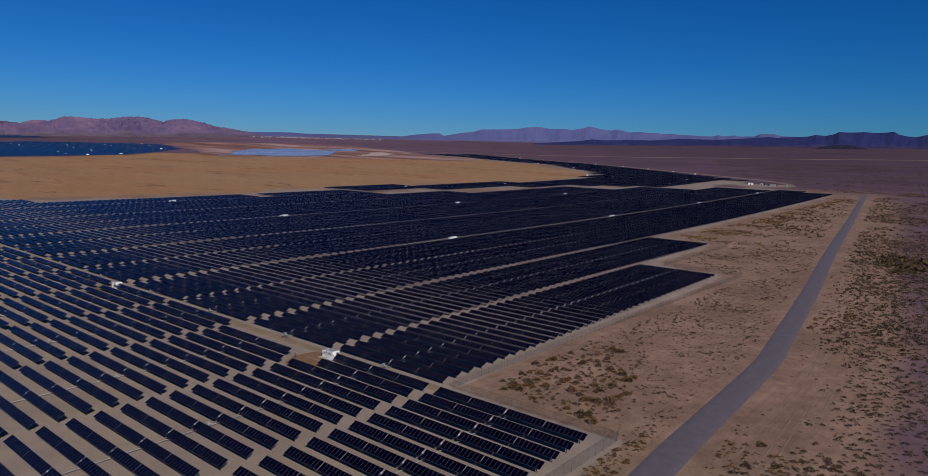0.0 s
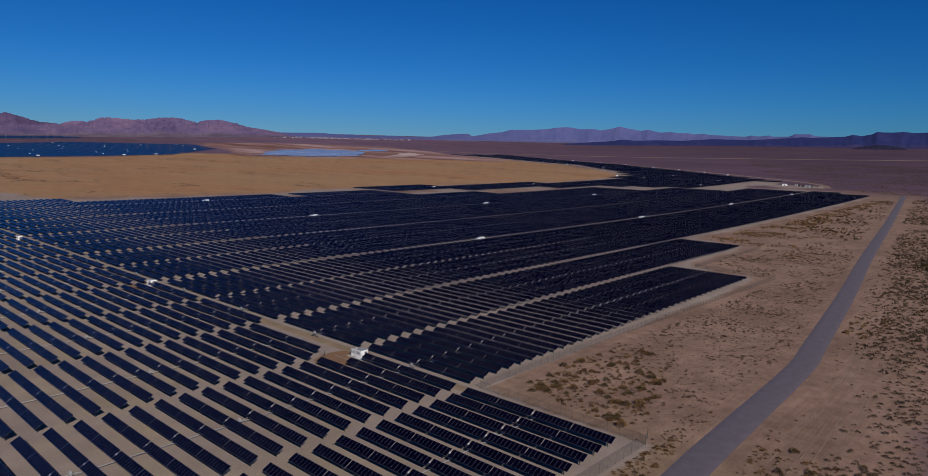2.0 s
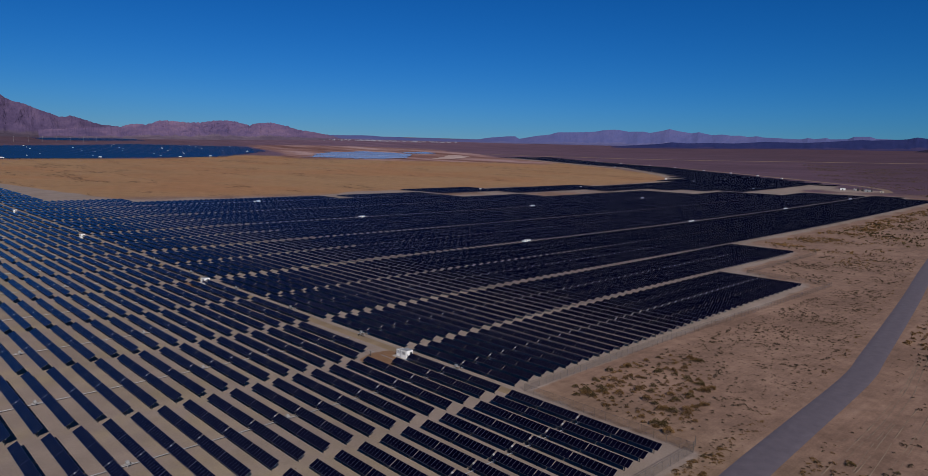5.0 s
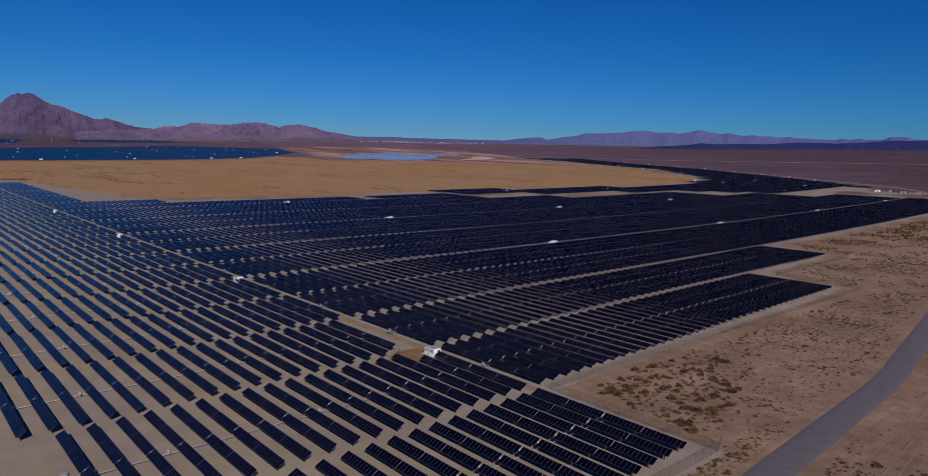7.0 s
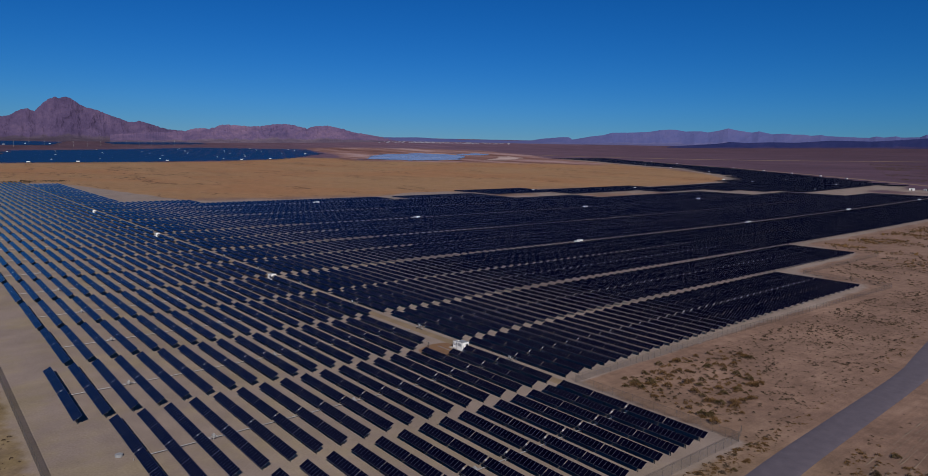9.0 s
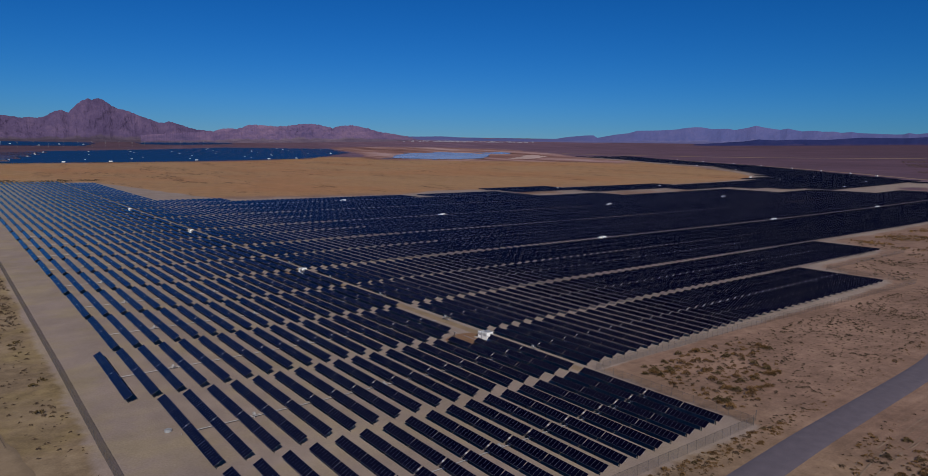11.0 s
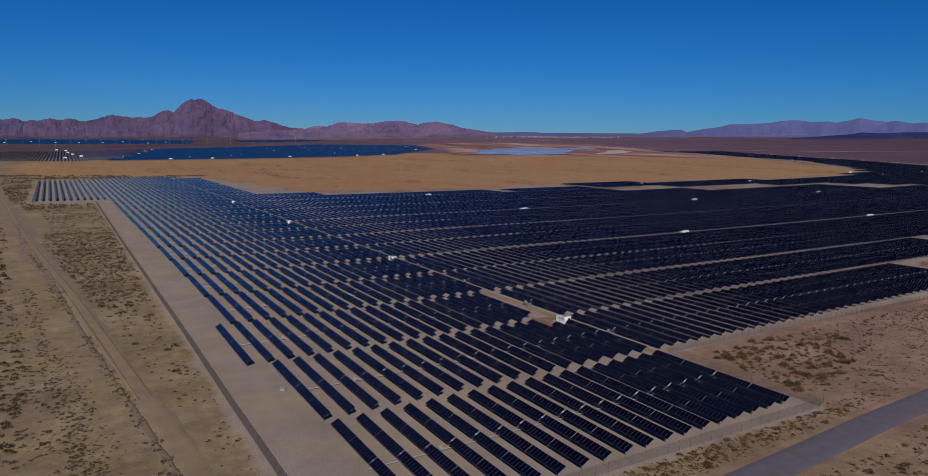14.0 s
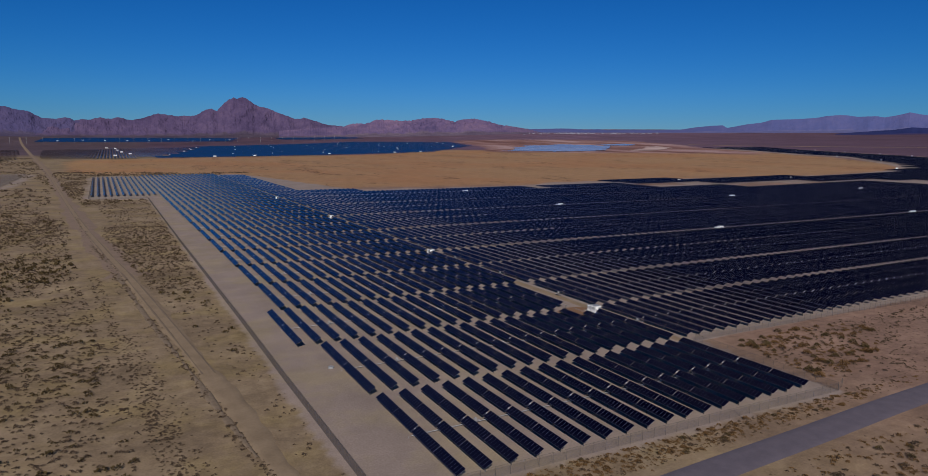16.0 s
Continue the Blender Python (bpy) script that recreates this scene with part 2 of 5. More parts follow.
def mesh_wire_material(name, thin, dense):
    """Chain link: thin wire, mostly open."""
    m, n, l, b = material(name)
    coords = n.new("ShaderNodeTexCoord").outputs["Object"]
    grain = noise_node(n, l, 6.0, 4, coords)
    b.inputs["Base Color"].default_value = (0.11, 0.095, 0.09, 1)
    b.inputs["Metallic"].default_value, b.inputs["Roughness"].default_value = 0.4, 0.6
    clear = n.new("ShaderNodeBsdfTransparent")
    blend = n.new("ShaderNodeMixShader")
    l.new(scaled(n, l, grain.outputs["Fac"], 0.3, 0.7, thin, dense), blend.inputs["Fac"])
    l.new(clear.outputs[0], blend.inputs[1])
    l.new(b.outputs[0], blend.inputs[2])
    l.new(blend.outputs[0], n["Material Output"].inputs["Surface"])
    return m


def leaf_material(name, dark, light):
    m, n, l, b = material(name)
    geo = n.new("ShaderNodeNewGeometry")
    info = n.new("ShaderNodeObjectInfo").outputs["Random"]
    grain = noise_node(n, l, 1.3, 3, geo.outputs["Position"])
    r = ramp(n, [(0.15, dark), (0.85, light)])
    l.new(mix(n, l, mix(n, l, geo.outputs["Random Per Island"], info, 0.4), grain.outputs["Fac"], 0.35), r.inputs["Fac"])
    l.new(r.outputs["Color"], b.inputs["Base Color"])
    b.inputs["Roughness"].default_value, b.inputs["Specular IOR Level"].default_value = 0.9, 0.15
    return m


# ---- the land ----
PHI = (-60, 6, 20, 32, 56, 66, 76, 90, 100, 150, 255)
RIM = (150, 163, 157, 141, 139, 112, 90, 74, 78, 90, 150)
BEND = (1.7, 1.7, 1.75, 1.9, 2.2, 2.3, 2.3, 2.3, 2.3, 2.3, 1.7)


def lie(x, y):
    """Height of the land: level round the arrays, rising in long fans to the edge of the basin."""
    r, phi = math.hypot(x, y), math.degrees(math.atan2(y, x))
    if phi < -105:
        phi += 360
    s = min(max((r - 450) / 4350, 0), 1.05)
    return float(np.interp(phi, PHI, RIM)) * s ** float(np.interp(phi, PHI, BEND))


def inside(x, y, poly):
    hit = False
    for (x0, y0), (x1, y1) in zip(poly, poly[1:] + poly[:1]):
        if (y0 > y) != (y1 > y) and x < (x1 - x0) * (y - y0) / (y1 - y0) + x0:
            hit = not hit
    return hit


def off_line(x, y, line):
    """Distance to a polyline."""
    best = 1e9
    for (x0, y0), (x1, y1) in zip(line, line[1:]):
        dx, dy = x1 - x0, y1 - y0
        s = min(max(((x - x0) * dx + (y - y0) * dy) / (dx * dx + dy * dy), 0), 1)
        best = min(best, math.hypot(x - x0 - s * dx, y - y0 - s * dy))
    return best


PITCH, STRIP, ROW = 5.6, 44.8, 41.2
ROAD = [(-420, -2), (-160, 24), (-30, 38), (57, 45.2), (97, 47.9), (128, 50.2), (155, 51.6), (207, 54.4), (239, 58.6), (349, 74), (492, 95.5), (764, 133), (1107, 181), (1200, 194)]
TRACK = [(2, -90), (0, 30), (-4.5, 110), (-7.7, 141), (-15, 212), (-23, 287), (-33, 370), (-56, 588), (-127, 1348), (-245, 2410), (-380, 3600), (-470, 4450)]
FENCES = [
    [(9.1, 61.4), (8.3, 130), (8.0, 192), (6.1, 383), (3.8, 716), (-49, 728), (-53, 1100)],
    [(9.1, 61.4), (126.4, 61.4), (126.8, 107.6)],
    [(126.8, 107.6), (202, 108.6), (352, 107.6), (354, 150), (466, 153)],
]
GRADED_AREAS = [
    [(7, 60), (127, 60), (128, 107), (346, 114), (360, 158), (462, 161), (480, 206), (1125, 221), (1230, 300), (1170, 440), (1080, 450), (1000, 590), (740, 600), (735, 660), (620, 670), (615, 740), (470, 738), (234, 764), (174, 1140), (165, 1150), (-58, 1150), (-54, 716), (4, 712)],
    [(480, 745), (620, 740), (740, 660), (1000, 590), (1080, 450), (1440, 432), (2240, 1840), (2030, 1940), (1990, 1690), (1830, 1330), (1780, 1170), (1630, 1005), (1520, 880), (1365, 762), (1060, 712), (1000, 745), (540, 785)],
    [(1265, 330), (1300, 310), (1345, 345), (1350, 420), (1300, 440), (1250, 380)],
    [(-460, 860), (-133, 900), (-135, 1270), (-460, 1290)],
]
PLAYA_AREA = [(164, 1178), (195, 798), (489, 754), (750, 780), (1020, 730), (1345, 740), (1520, 870), (1760, 1180), (1820, 1340), (1990, 1700), (2010, 1900), (1625, 2020), (1129, 2406), (786, 2151), (205, 2028), (-130, 1900), (-95, 1290), (-30, 1200)]
MUD_AREA = [(1490, 2790), (1600, 3380), (1950, 3180), (2330, 2720), (2170, 2080), (2020, 1960), (1950, 1520), (1800, 1420), (1600, 1720), (1250, 1960), (1180, 2200), (1400, 2480)]
LAKE = [(1278, 2145), (1420, 2130), (1387, 1985), (1519, 1975), (1616, 1990), (1690, 2090), (1847, 2229), (1880, 2400), (1820, 2560), (1700, 2500), (1620, 2560), (1560, 2420), (1470, 2400), (1426, 2304)]
POOLS = [[(1900, 2330), (1990, 2280), (2060, 2330), (2080, 2440), (1990, 2420), (1940, 2450)]]
SALT = [(1660, 1905), (1760, 1880), (1850, 1930), (1960, 2010), (2010, 2130), (1960, 2160), (1880, 2060), (1770, 1985)]


def zone(x, y):
    r, phi = math.hypot(x, y), math.degrees(math.atan2(y, x))
    g = 1.0 if any(inside(x, y, a) for a in GRADED_AREAS) else 0.0
    p = 1.0 if inside(x, y, PLAYA_AREA) else 0.0
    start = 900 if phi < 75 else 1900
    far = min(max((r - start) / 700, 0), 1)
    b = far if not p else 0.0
    if y < 120 + 0.16 * x and x > 60 and r < 1600 and off_line(x, y, ROAD) > 30 and y < 30 + 0.16 * x:
        b = max(b, 0.6)
    if x < -34 - 0.09 * (y - 190) and r < 900 and y > 0:
        b = max(b, 0.22)
    if 560 < y < 2400 and x < 60 and not p and off_line(x, y, TRACK) > 14:
        b = max(b, 0.34)
    return p, g, b, 1.0 if inside(x, y, MUD_AREA) else 0.0


def ground_sheet():
    turns, rings = 720, 190
    radii = [6 + 4850 * (math.exp(5.2 * i / rings) - 1) / (math.exp(5.2) - 1) for i in range(rings + 1)]
    cx, cy = 60, 120
    verts, cols = [(cx, cy, 0)], [zone(cx, cy)]
    for r in radii:
        for k in range(turns):
            a = 2 * math.pi * k / turns
            x, y = cx + r * math.cos(a), cy + r * math.sin(a)
            z = lie(x, y)
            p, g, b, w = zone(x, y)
            if g < 0.5 and r < 2200 and off_line(x, y, ROAD) > 9:
                z -= 0.35 * abs(noise.noise((x * 0.03, y * 0.03, 2))) + 0.25 * abs(noise.noise((x * 0.11, y * 0.11, 5)))
            verts.append((x, y, z))
            cols.append((p, g, b, w))
    faces = [(0, 1 + k, 1 + (k + 1) % turns) for k in range(turns)]
    for i in range(rings):
        a, b = 1 + i * turns, 1 + (i + 1) * turns
        faces += [(a + k, b + k, b + (k + 1) % turns, a + (k + 1) % turns) for k in range(turns)]
    # soften the borders of the soils
    grid = np.array(cols[1:]).reshape(rings + 1, turns, 4)
    for step, channels in ((6, (0,)), (5, (2, 3)), (1, (1,))):
        for _ in range(step):
            for c in channels:
                q = grid[:, :, c]
                q = (q + np.roll(q, 1, 1) + np.roll(q, -1, 1)) / 3
                grid[1:-1, :, c] = (q[:-2] + q[1:-1] + q[2:]) / 3
    cols = [cols[0]] + [tuple(c) for c in grid.reshape(-1, 4)]
    me = bpy.data.meshes.new("ground")
    me.from_pydata(verts, [], faces)
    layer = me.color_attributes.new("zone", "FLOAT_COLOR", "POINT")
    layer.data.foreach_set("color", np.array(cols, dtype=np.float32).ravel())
    me.materials.append(ground_material())
    me.shade_smooth()
    return tagged(new("ground", me), "tan sandy desert basin floor with ochre dry lake", "ground", kind="structure")


ground = ground_sheet()


def on_soil(x, y):
    """Height of the undisturbed sand, a little below the level land."""
    return lie(x, y) - 0.35 * abs(noise.noise((x * 0.03, y * 0.03, 2))) - 0.25 * abs(noise.noise((x * 0.11, y * 0.11, 5)))


def ribbon(name, line, width, material_, lift=0.05, step=6.0, wobble=0.0, height=lie):
    """A strip laid along a smooth line over the land."""
    pts = []
    n = len(line)
    for i in range(n - 1):
        p0, p1, p2, p3 = (Vector((*line[min(max(j, 0), n - 1)], 0)) for j in (i - 1, i, i + 1, i + 2))
        count = max(2, int((p2 - p1).length / step))
        for k in range(count):
            s = k / count
            pts.append(0.5 * ((2 * p1) + (p2 - p0) * s + (2 * p0 - 5 * p1 + 4 * p2 - p3) * s * s + (3 * p1 - p0 - 3 * p2 + p3) * s**3))
    pts.append(Vector((*line[-1], 0)))
    verts, faces, across = [], [], 6
    for i, p in enumerate(pts):
        d = (pts[min(i + 1, len(pts) - 1)] - pts[max(i - 1, 0)]).normalized()
        side = Vector((-d.y, d.x, 0))
        wide = width * (1 + wobble * (noise.noise((p.x * 0.04, p.y * 0.04, 3)) + 0.6 * noise.noise((p.x * 0.17, p.y * 0.17, 6))))
        for k in range(across + 1):
            s = k / across - 0.5
            q = p + side * (s * wide)
            crown = 0.08 * (1 - (2 * s) ** 2)
            verts.append((q.x, q.y, height(q.x, q.y) + (lift + crown if 0 < k < across else -0.25)))
    for i in range(len(pts) - 1):
        for k in range(across):
            a, b = i * (across + 1) + k, (i + 1) * (across + 1) + k
            faces.append((a, a + 1, b + 1, b))
    me = bpy.data.meshes.new(name)
    me.from_pydata(verts, [], faces)
    me.materials.append(material_)
    me.shade_smooth()
    return new(name, me)


ASPHALT = grained("worn_asphalt", ASPHALT_C[0], ASPHALT_C[1], 0.4, 0.9, 0, 0.2, 0.25)
DIRT = grained("packed_dirt", DIRT_C[0], DIRT_C[1], 0.2, 0.95, 0, 0.3, 0.15)
tagged(ribbon("road", ROAD, 9.5, ASPHALT), "sun-bleached grey asphalt access road across sandy desert", "road", kind="structure")
tagged(ribbon("dirt_track", TRACK, 6.2, DIRT, 0.03, 4, 0.6), "pale packed dirt track beside the fence", "dirt road", kind="structure")
RUT = grained("pale_rutted_sand", (0.127, 0.0909, 0.0693), (0.1786, 0.1294, 0.0986), 0.12, 0.95, 0, 0.3, 0.15)
SOFT_RUT = grained("soft_wheel_rut", (0.1155, 0.0832, 0.0639), (0.1709, 0.1232, 0.0939), 0.12, 0.95, 0, 0.3, 0.15)
for shift, start, end in ((6.3, 130, 330), (8.1, 135, 330), (9.2, 125, 240), (10.9, 122, 245), (12.4, 118, 250), (14.1, 116, 260), (15.0, 118, 190), (16.7, 122, 200), (19.2, 120, 205), (20.9, 124, 215)):
    line = [(x, float(np.interp(x, [p[0] for p in ROAD], [p[1] for p in ROAD])) - shift + 1.3 * noise.noise((x * 0.02, shift, 1))) for x in range(start, end, 9)]
    tagged(ribbon("wheel_track", line, 0.5, SOFT_RUT, -0.06, 3, 0.8, on_soil), "pale wheel ruts in sand beside the road", "tire track", kind="structure")
tagged(ribbon("track_verge", TRACK[5:], 15, RUT, 0.0, 12, 0.6), "wide strip of cleared pale sand along the dirt track", "dirt road", kind="structure")
tagged(ribbon("service_road", [(123.6, 104), (123.6, 160), (123.2, 286), (122, 468), (120.5, 660), (119, 760)], 4.6, DIRT, 0.02, 10, 0.1), "packed dirt service lane between panel blocks", "dirt road", kind="structure")
tagged(ribbon("far_road", [(3400, -600), (3023, 297), (2683, 976), (2446, 1656), (2296, 1998), (2250, 2200)], 8, DIRT, 0.6, 40), "thin pale road across the far plain", "road", kind="structure")


tagged(ribbon("array_lane", [(1300, 325), (1380, 350), (1480, 428), (1600, 580), (1760, 785), (1945, 1070), (2100, 1400), (2235, 1790), (2262, 1880)], 14, RUT, 0.3, 30, 0.2), "pale dirt lane along the outer edge of the far panels", "dirt road", kind="structure")


BERM = grained("grey_gravel_bank", (0.0963, 0.0732, 0.0539), (0.154, 0.117, 0.0847), 0.9, 0.95, 0, 0.6, 0.1)
for side in (-1.5, 1.4):
    line = [(x + side, y) for x, y in TRACK[3:9]]
    tagged(ribbon("wheel_track", line, 0.8, BERM, 0.06, 4, 1.2), "dark wheel rut worn into the dirt track", "tire track", kind="structure")
tagged(ribbon("gravel_bank", [(-40, 395), (-31.4, 330), (-25, 270), (-18.8, 206), (-12.8, 154), (-8.6, 115), (-5.5, 88)], 1.9, BERM, 0.12, 1.6, 1.4, on_soil), "low ragged gravel bank beside the dirt track", "bank", kind="structure")


def flat_sheet(name, outline, low, high, rough, lift, label, category):
    m, n, l, b = material(name)
    pos = n.new("ShaderNodeNewGeometry").outputs["Position"]
    r = ramp(n, [(0.35, low), (0.65, high)])
    l.new(noise_node(n, l, 0.01, 6, pos).outputs["Fac"], r.inputs["Fac"])
    l.new(r.outputs["Color"], b.inputs["Base Color"])
    b.inputs["Roughness"].default_value = rough
    verts, count = [], 0
    for (x0, y0), (x1, y1) in zip(outline, outline[1:] + outline[:1]):
        for k in range(12):
            s = k / 12
            w = 34 * noise.noise((count * 0.37, 0, 9))
            verts.append((x0 + (x1 - x0) * s + w, y0 + (y1 - y0) * s + 34 * noise.noise((0, count * 0.41, 3))))
            count += 1
    bm = bmesh.new()
    face = bm.faces.new([bm.verts.new((x, y, 0)) for x, y in verts])
    bmesh.ops.triangulate(bm, faces=[face])
    bmesh.ops.subdivide_edges(bm, edges=[e for e in bm.edges if e.calc_length() > 60], cuts=5, use_grid_fill=True)
    bmesh.ops.triangulate(bm, faces=bm.faces[:])
    for v in bm.verts:
        v.co.z = lie(v.co.x, v.co.y) + lift
    me = bpy.data.meshes.new(name)
    bm.to_mesh(me)
    bm.free()
    me.materials.append(m)
    return tagged(new(name, me), label, category, kind="structure")


for shore in [LAKE] + POOLS:
    flat_sheet("water", shore, (0.15, 0.155, 0.2), (0.25, 0.26, 0.32), 0.25, 1.2, "pale blue shallow water on the dry lake bed", "lake")
flat_sheet("salt_crust", SALT, (0.24, 0.165, 0.15), (0.36, 0.27, 0.25), 0.9, 0.8, "pale pinkish salt crust beside shallow water", "salt flat")


def mountain(name, label, profile, near, deep, rock, rough, seed, lean=0.62, apron=0.3):
    """A range: crest heights by bearing (degrees, rise over the arrays in degrees), its foot at radius near.
    A smooth gravel fan (apron, a share of the height) runs up to spurs of bare rock."""
    profile = sorted(profile)
    bear, rise = [p[0] for p in profile], [p[1] for p in profile]
    lo, hi = min(bear), max(bear)
    cols, steps = max(60, int((hi - lo) * 26)), 44
    crest_r = near + deep * lean
    verts, fans = [], []
    for i in range(cols + 1):
        phi = lo + (hi - lo) * i / cols
        jag = 0.07 * noise.noise((phi * 4.1, seed, 4)) + 0.045 * noise.noise((phi * 9.7, seed, 8))
        top = 60 + crest_r * math.tan(radians(float(np.interp(phi, bear, rise)) + jag * rough))
        c, s = math.cos(radians(phi)), math.sin(radians(phi))
        edge = lean * (0.42 + 0.16 * noise.noise((phi * 0.7, seed, 1)) + 0.08 * noise.noise((phi * 2.3, seed, 2)))
        for k in range(steps + 1):
            u = k / steps
            if u <= lean:
                up = max(0.0, (u - edge) / (lean - edge))
                shape = apron * (u / lean) ** 1.25 + (1 - apron) * up**1.15 * (u / lean) ** 0.4
            else:
                up, shape = 1.0, max(0, 1 - (u - lean) / (1 - lean)) ** 1.1
            bulk = max(0, top - lie((near + deep * u) * c, (near + deep * u) * s) + 3)
            # crags on the face of the slope: folds in and out, as broad as they are high
            q = Vector((phi * 82, shape * bulk * 1.25 + phi * 12, seed * 50))
            crag = noise.ridged_multi_fractal(q * 0.011, 0.9, 2.1, 6, 1.0, 2.0) - 1.2 + 1.1 * noise.noise(q * 0.006)
            hold = min(1.0, 2.6 * up) * min(1.0, 5 * (1 - up)) if u <= lean else 0.0
            r = near + deep * u - rough * 24 * crag * hold * min(1.0, bulk / 90)
            x, y = r * c, r * s
            verts.append((x, y, lie(x, y) - 3 + bulk * shape))
            fans.append(min(1.0, max(0.0, 1 - 4 * up + 0.5 * noise.noise(q * 0.02))))
    faces = []
    for i in range(cols):
        for k in range(steps):
            a, b = i * (steps + 1) + k, (i + 1) * (steps + 1) + k
            faces.append((a, a + 1, b + 1, b))
    me = bpy.data.meshes.new(name)
    me.from_pydata(verts, [], faces)
    layer = me.color_attributes.new("fan", "FLOAT_COLOR", "POINT")
    layer.data.foreach_set("color", np.array([(f, f, f, 1.0) for f in fans], dtype=np.float32).ravel())
    me.materials.append(rock)
    return tagged(new(name, me), label, "mountain range", kind="structure")


# haze is painted into these rock and fan colours
PEAK_ROCK = rock_material("hazy_purple_brown_rock", *ROCK_PEAK, 0.5, ((0.041, 0.032, 0.053), (0.06, 0.046, 0.07)))
RED_ROCK = rock_material("hazy_reddish_rock", *ROCK_RED, 0.5, ((0.0678, 0.0516, 0.0832), (0.1001, 0.077, 0.1093)))
# pale blue of the air in front, painted as the far range's base colour
HAZY_ROCK = rock_material("hazy_distant_rock", *ROCK_FAR, 0.3, ((0.0693, 0.0739, 0.1694), (0.0809, 0.0832, 0.1771)))
# hill and mesa: dark rock, with the blue of distance haze in the colour
HILL_ROCK = rock_material("dark_hill_rock", (0.0092, 0.0092, 0.0262), (0.0139, 0.0131, 0.0323), (0.02, 0.0185, 0.04))
DARK_ROCK = rock_material("hazy_mesa_rock", *ROCK_DARK, 0.2, ((0.0216, 0.0208, 0.0708), (0.0323, 0.027, 0.077)))
# this range's violet is haze put into the rock colour
mountain("mountain_range", "range of bare rock behind the dirt track, painted in blue-violet haze", [(112, 2.2), (108, 2.4), (104, 2.2), (100.5, 2.5), (97.0, 2.28), (96.6, 2.22), (96.3, 2.1), (95.8, 2.0), (95.4, 1.97), (95.0, 1.73), (94.6, 1.49), (93.7, 1.43), (93.1, 1.57), (92.8, 1.49), (92.5, 1.33), (91.5, 1.2), (90, 1.0)], 4600, 330, rock_material("hazy_violet_rock", (0.0362, 0.0331, 0.0847), (0.0477, 0.0416, 0.0986), (0.0616, 0.0508, 0.1093), 0.5, ((0.0416, 0.0354, 0.0678), (0.0524, 0.0431, 0.077))), 0.45, 5)
mountain("mountain_peak", "rugged brown desert peak with bare rock slopes, tinted purple by painted haze", [(96.5, 1.0), (94.2, 1.2), (92.6, 1.3), (92.1, 1.43), (91.6, 1.39), (91.2, 1.53), (90.85, 1.58), (90.5, 1.5), (90.1, 1.51), (89.8, 1.61), (89.4, 1.57), (88.9, 1.41), (88, 1.59), (87.4, 1.83), (86.9, 1.96), (86.6, 1.92), (85.6, 1.78), (85.1, 1.84), (84.6, 1.8), (84.2, 1.9), (83.8, 2.14), (83.5, 2.33), (83.1, 2.43), (82.66, 2.24), (82.4, 2.58), (82.06, 2.91), (81.7, 3.2), (81.4, 3.32), (81.15, 3.25), (80.7, 3.38), (80.5, 3.32), (80.15, 3.1), (79.7, 2.78), (79.4, 2.65), (78.9, 2.57), (77.8, 2.12), (77.2, 1.94), (76.9, 1.78), (76.4, 1.71), (76.0, 1.84), (75.4, 1.68), (74.7, 1.45), (74, 1.26), (73.2, 1.2), (71, 1.05), (69.5, 0.8)], 4540, 400, PEAK_ROCK, 0.65, 3, 0.68, 0.22)
mountain("mountain_ridge", "reddish-brown low ridge with pale gravel fans, tinted violet by painted haze", [(78, 0.75), (75, 1.0), (72.7, 1.18), (72.3, 1.33), (71.8, 1.43), (71.0, 1.39), (70.6, 1.54), (70.1, 1.74), (69.5, 1.75), (68, 1.67), (67.4, 1.7), (66.8, 1.78), (66.2, 1.88), (65.4, 1.94), (64.6, 1.89), (64.1, 1.75), (63.5, 1.63), (63, 1.81), (62.5, 1.86), (61.9, 1.91), (61.2, 1.77), (60.5, 1.63), (59.9, 1.43), (59.2, 1.34), (58.5, 1.25), (57.5, 1.08), (55.5, 0.8)], 4400, 380, RED_ROCK, 0.8, 11, 0.66, 0.45)
mountain("foothills", "low hazy foothills on the basin's rim", [(60, 0.95), (58.2, 1.06), (56, 1.09), (54.6, 1.13), (53.7, 1.11), (52.7, 1.04), (51.5, 1.08), (50.8, 1.0), (48.9, 1.06), (47, 1.02), (45, 1.07), (44, 1.24), (42.6, 1.38), (41.9, 1.4), (41.6, 1.21), (40.8, 1.1), (39.5, 0.9)], 4480, 300, HAZY_ROCK, 0.15, 17, 0.6, 0.5)
mountain("mountain_far", "distant mountain range painted in pale violet-blue haze", [(43, 1.0), (41.5, 1.21), (40.1, 1.49), (39.1, 1.61), (38.4, 1.83), (36.6, 1.87), (35.4, 1.95), (34.7, 2.08), (33.9, 2.15), (33.4, 2.13), (32.7, 2.0), (31.5, 2.03), (31, 1.94), (30.1, 2.11), (29.5, 2.28), (28.9, 2.13), (27.8, 1.96), (27.3, 2.06), (26.3, 1.84), (25.5, 1.9), (24.9, 1.82), (24.2, 1.83), (23.7, 1.74), (23, 1.8), (22.6, 1.72), (20.3, 1.62), (19.9, 1.62), (19.5, 1.72), (19, 1.64), (18.3, 1.74), (18, 1.65), (16.9, 1.67), (16.5, 1.86), (15.5, 1.87), (15.1, 1.72), (13, 1.65), (8, 1.5)], 4500, 330, HAZY_ROCK, 0.12, 23, 0.6, 0.35)
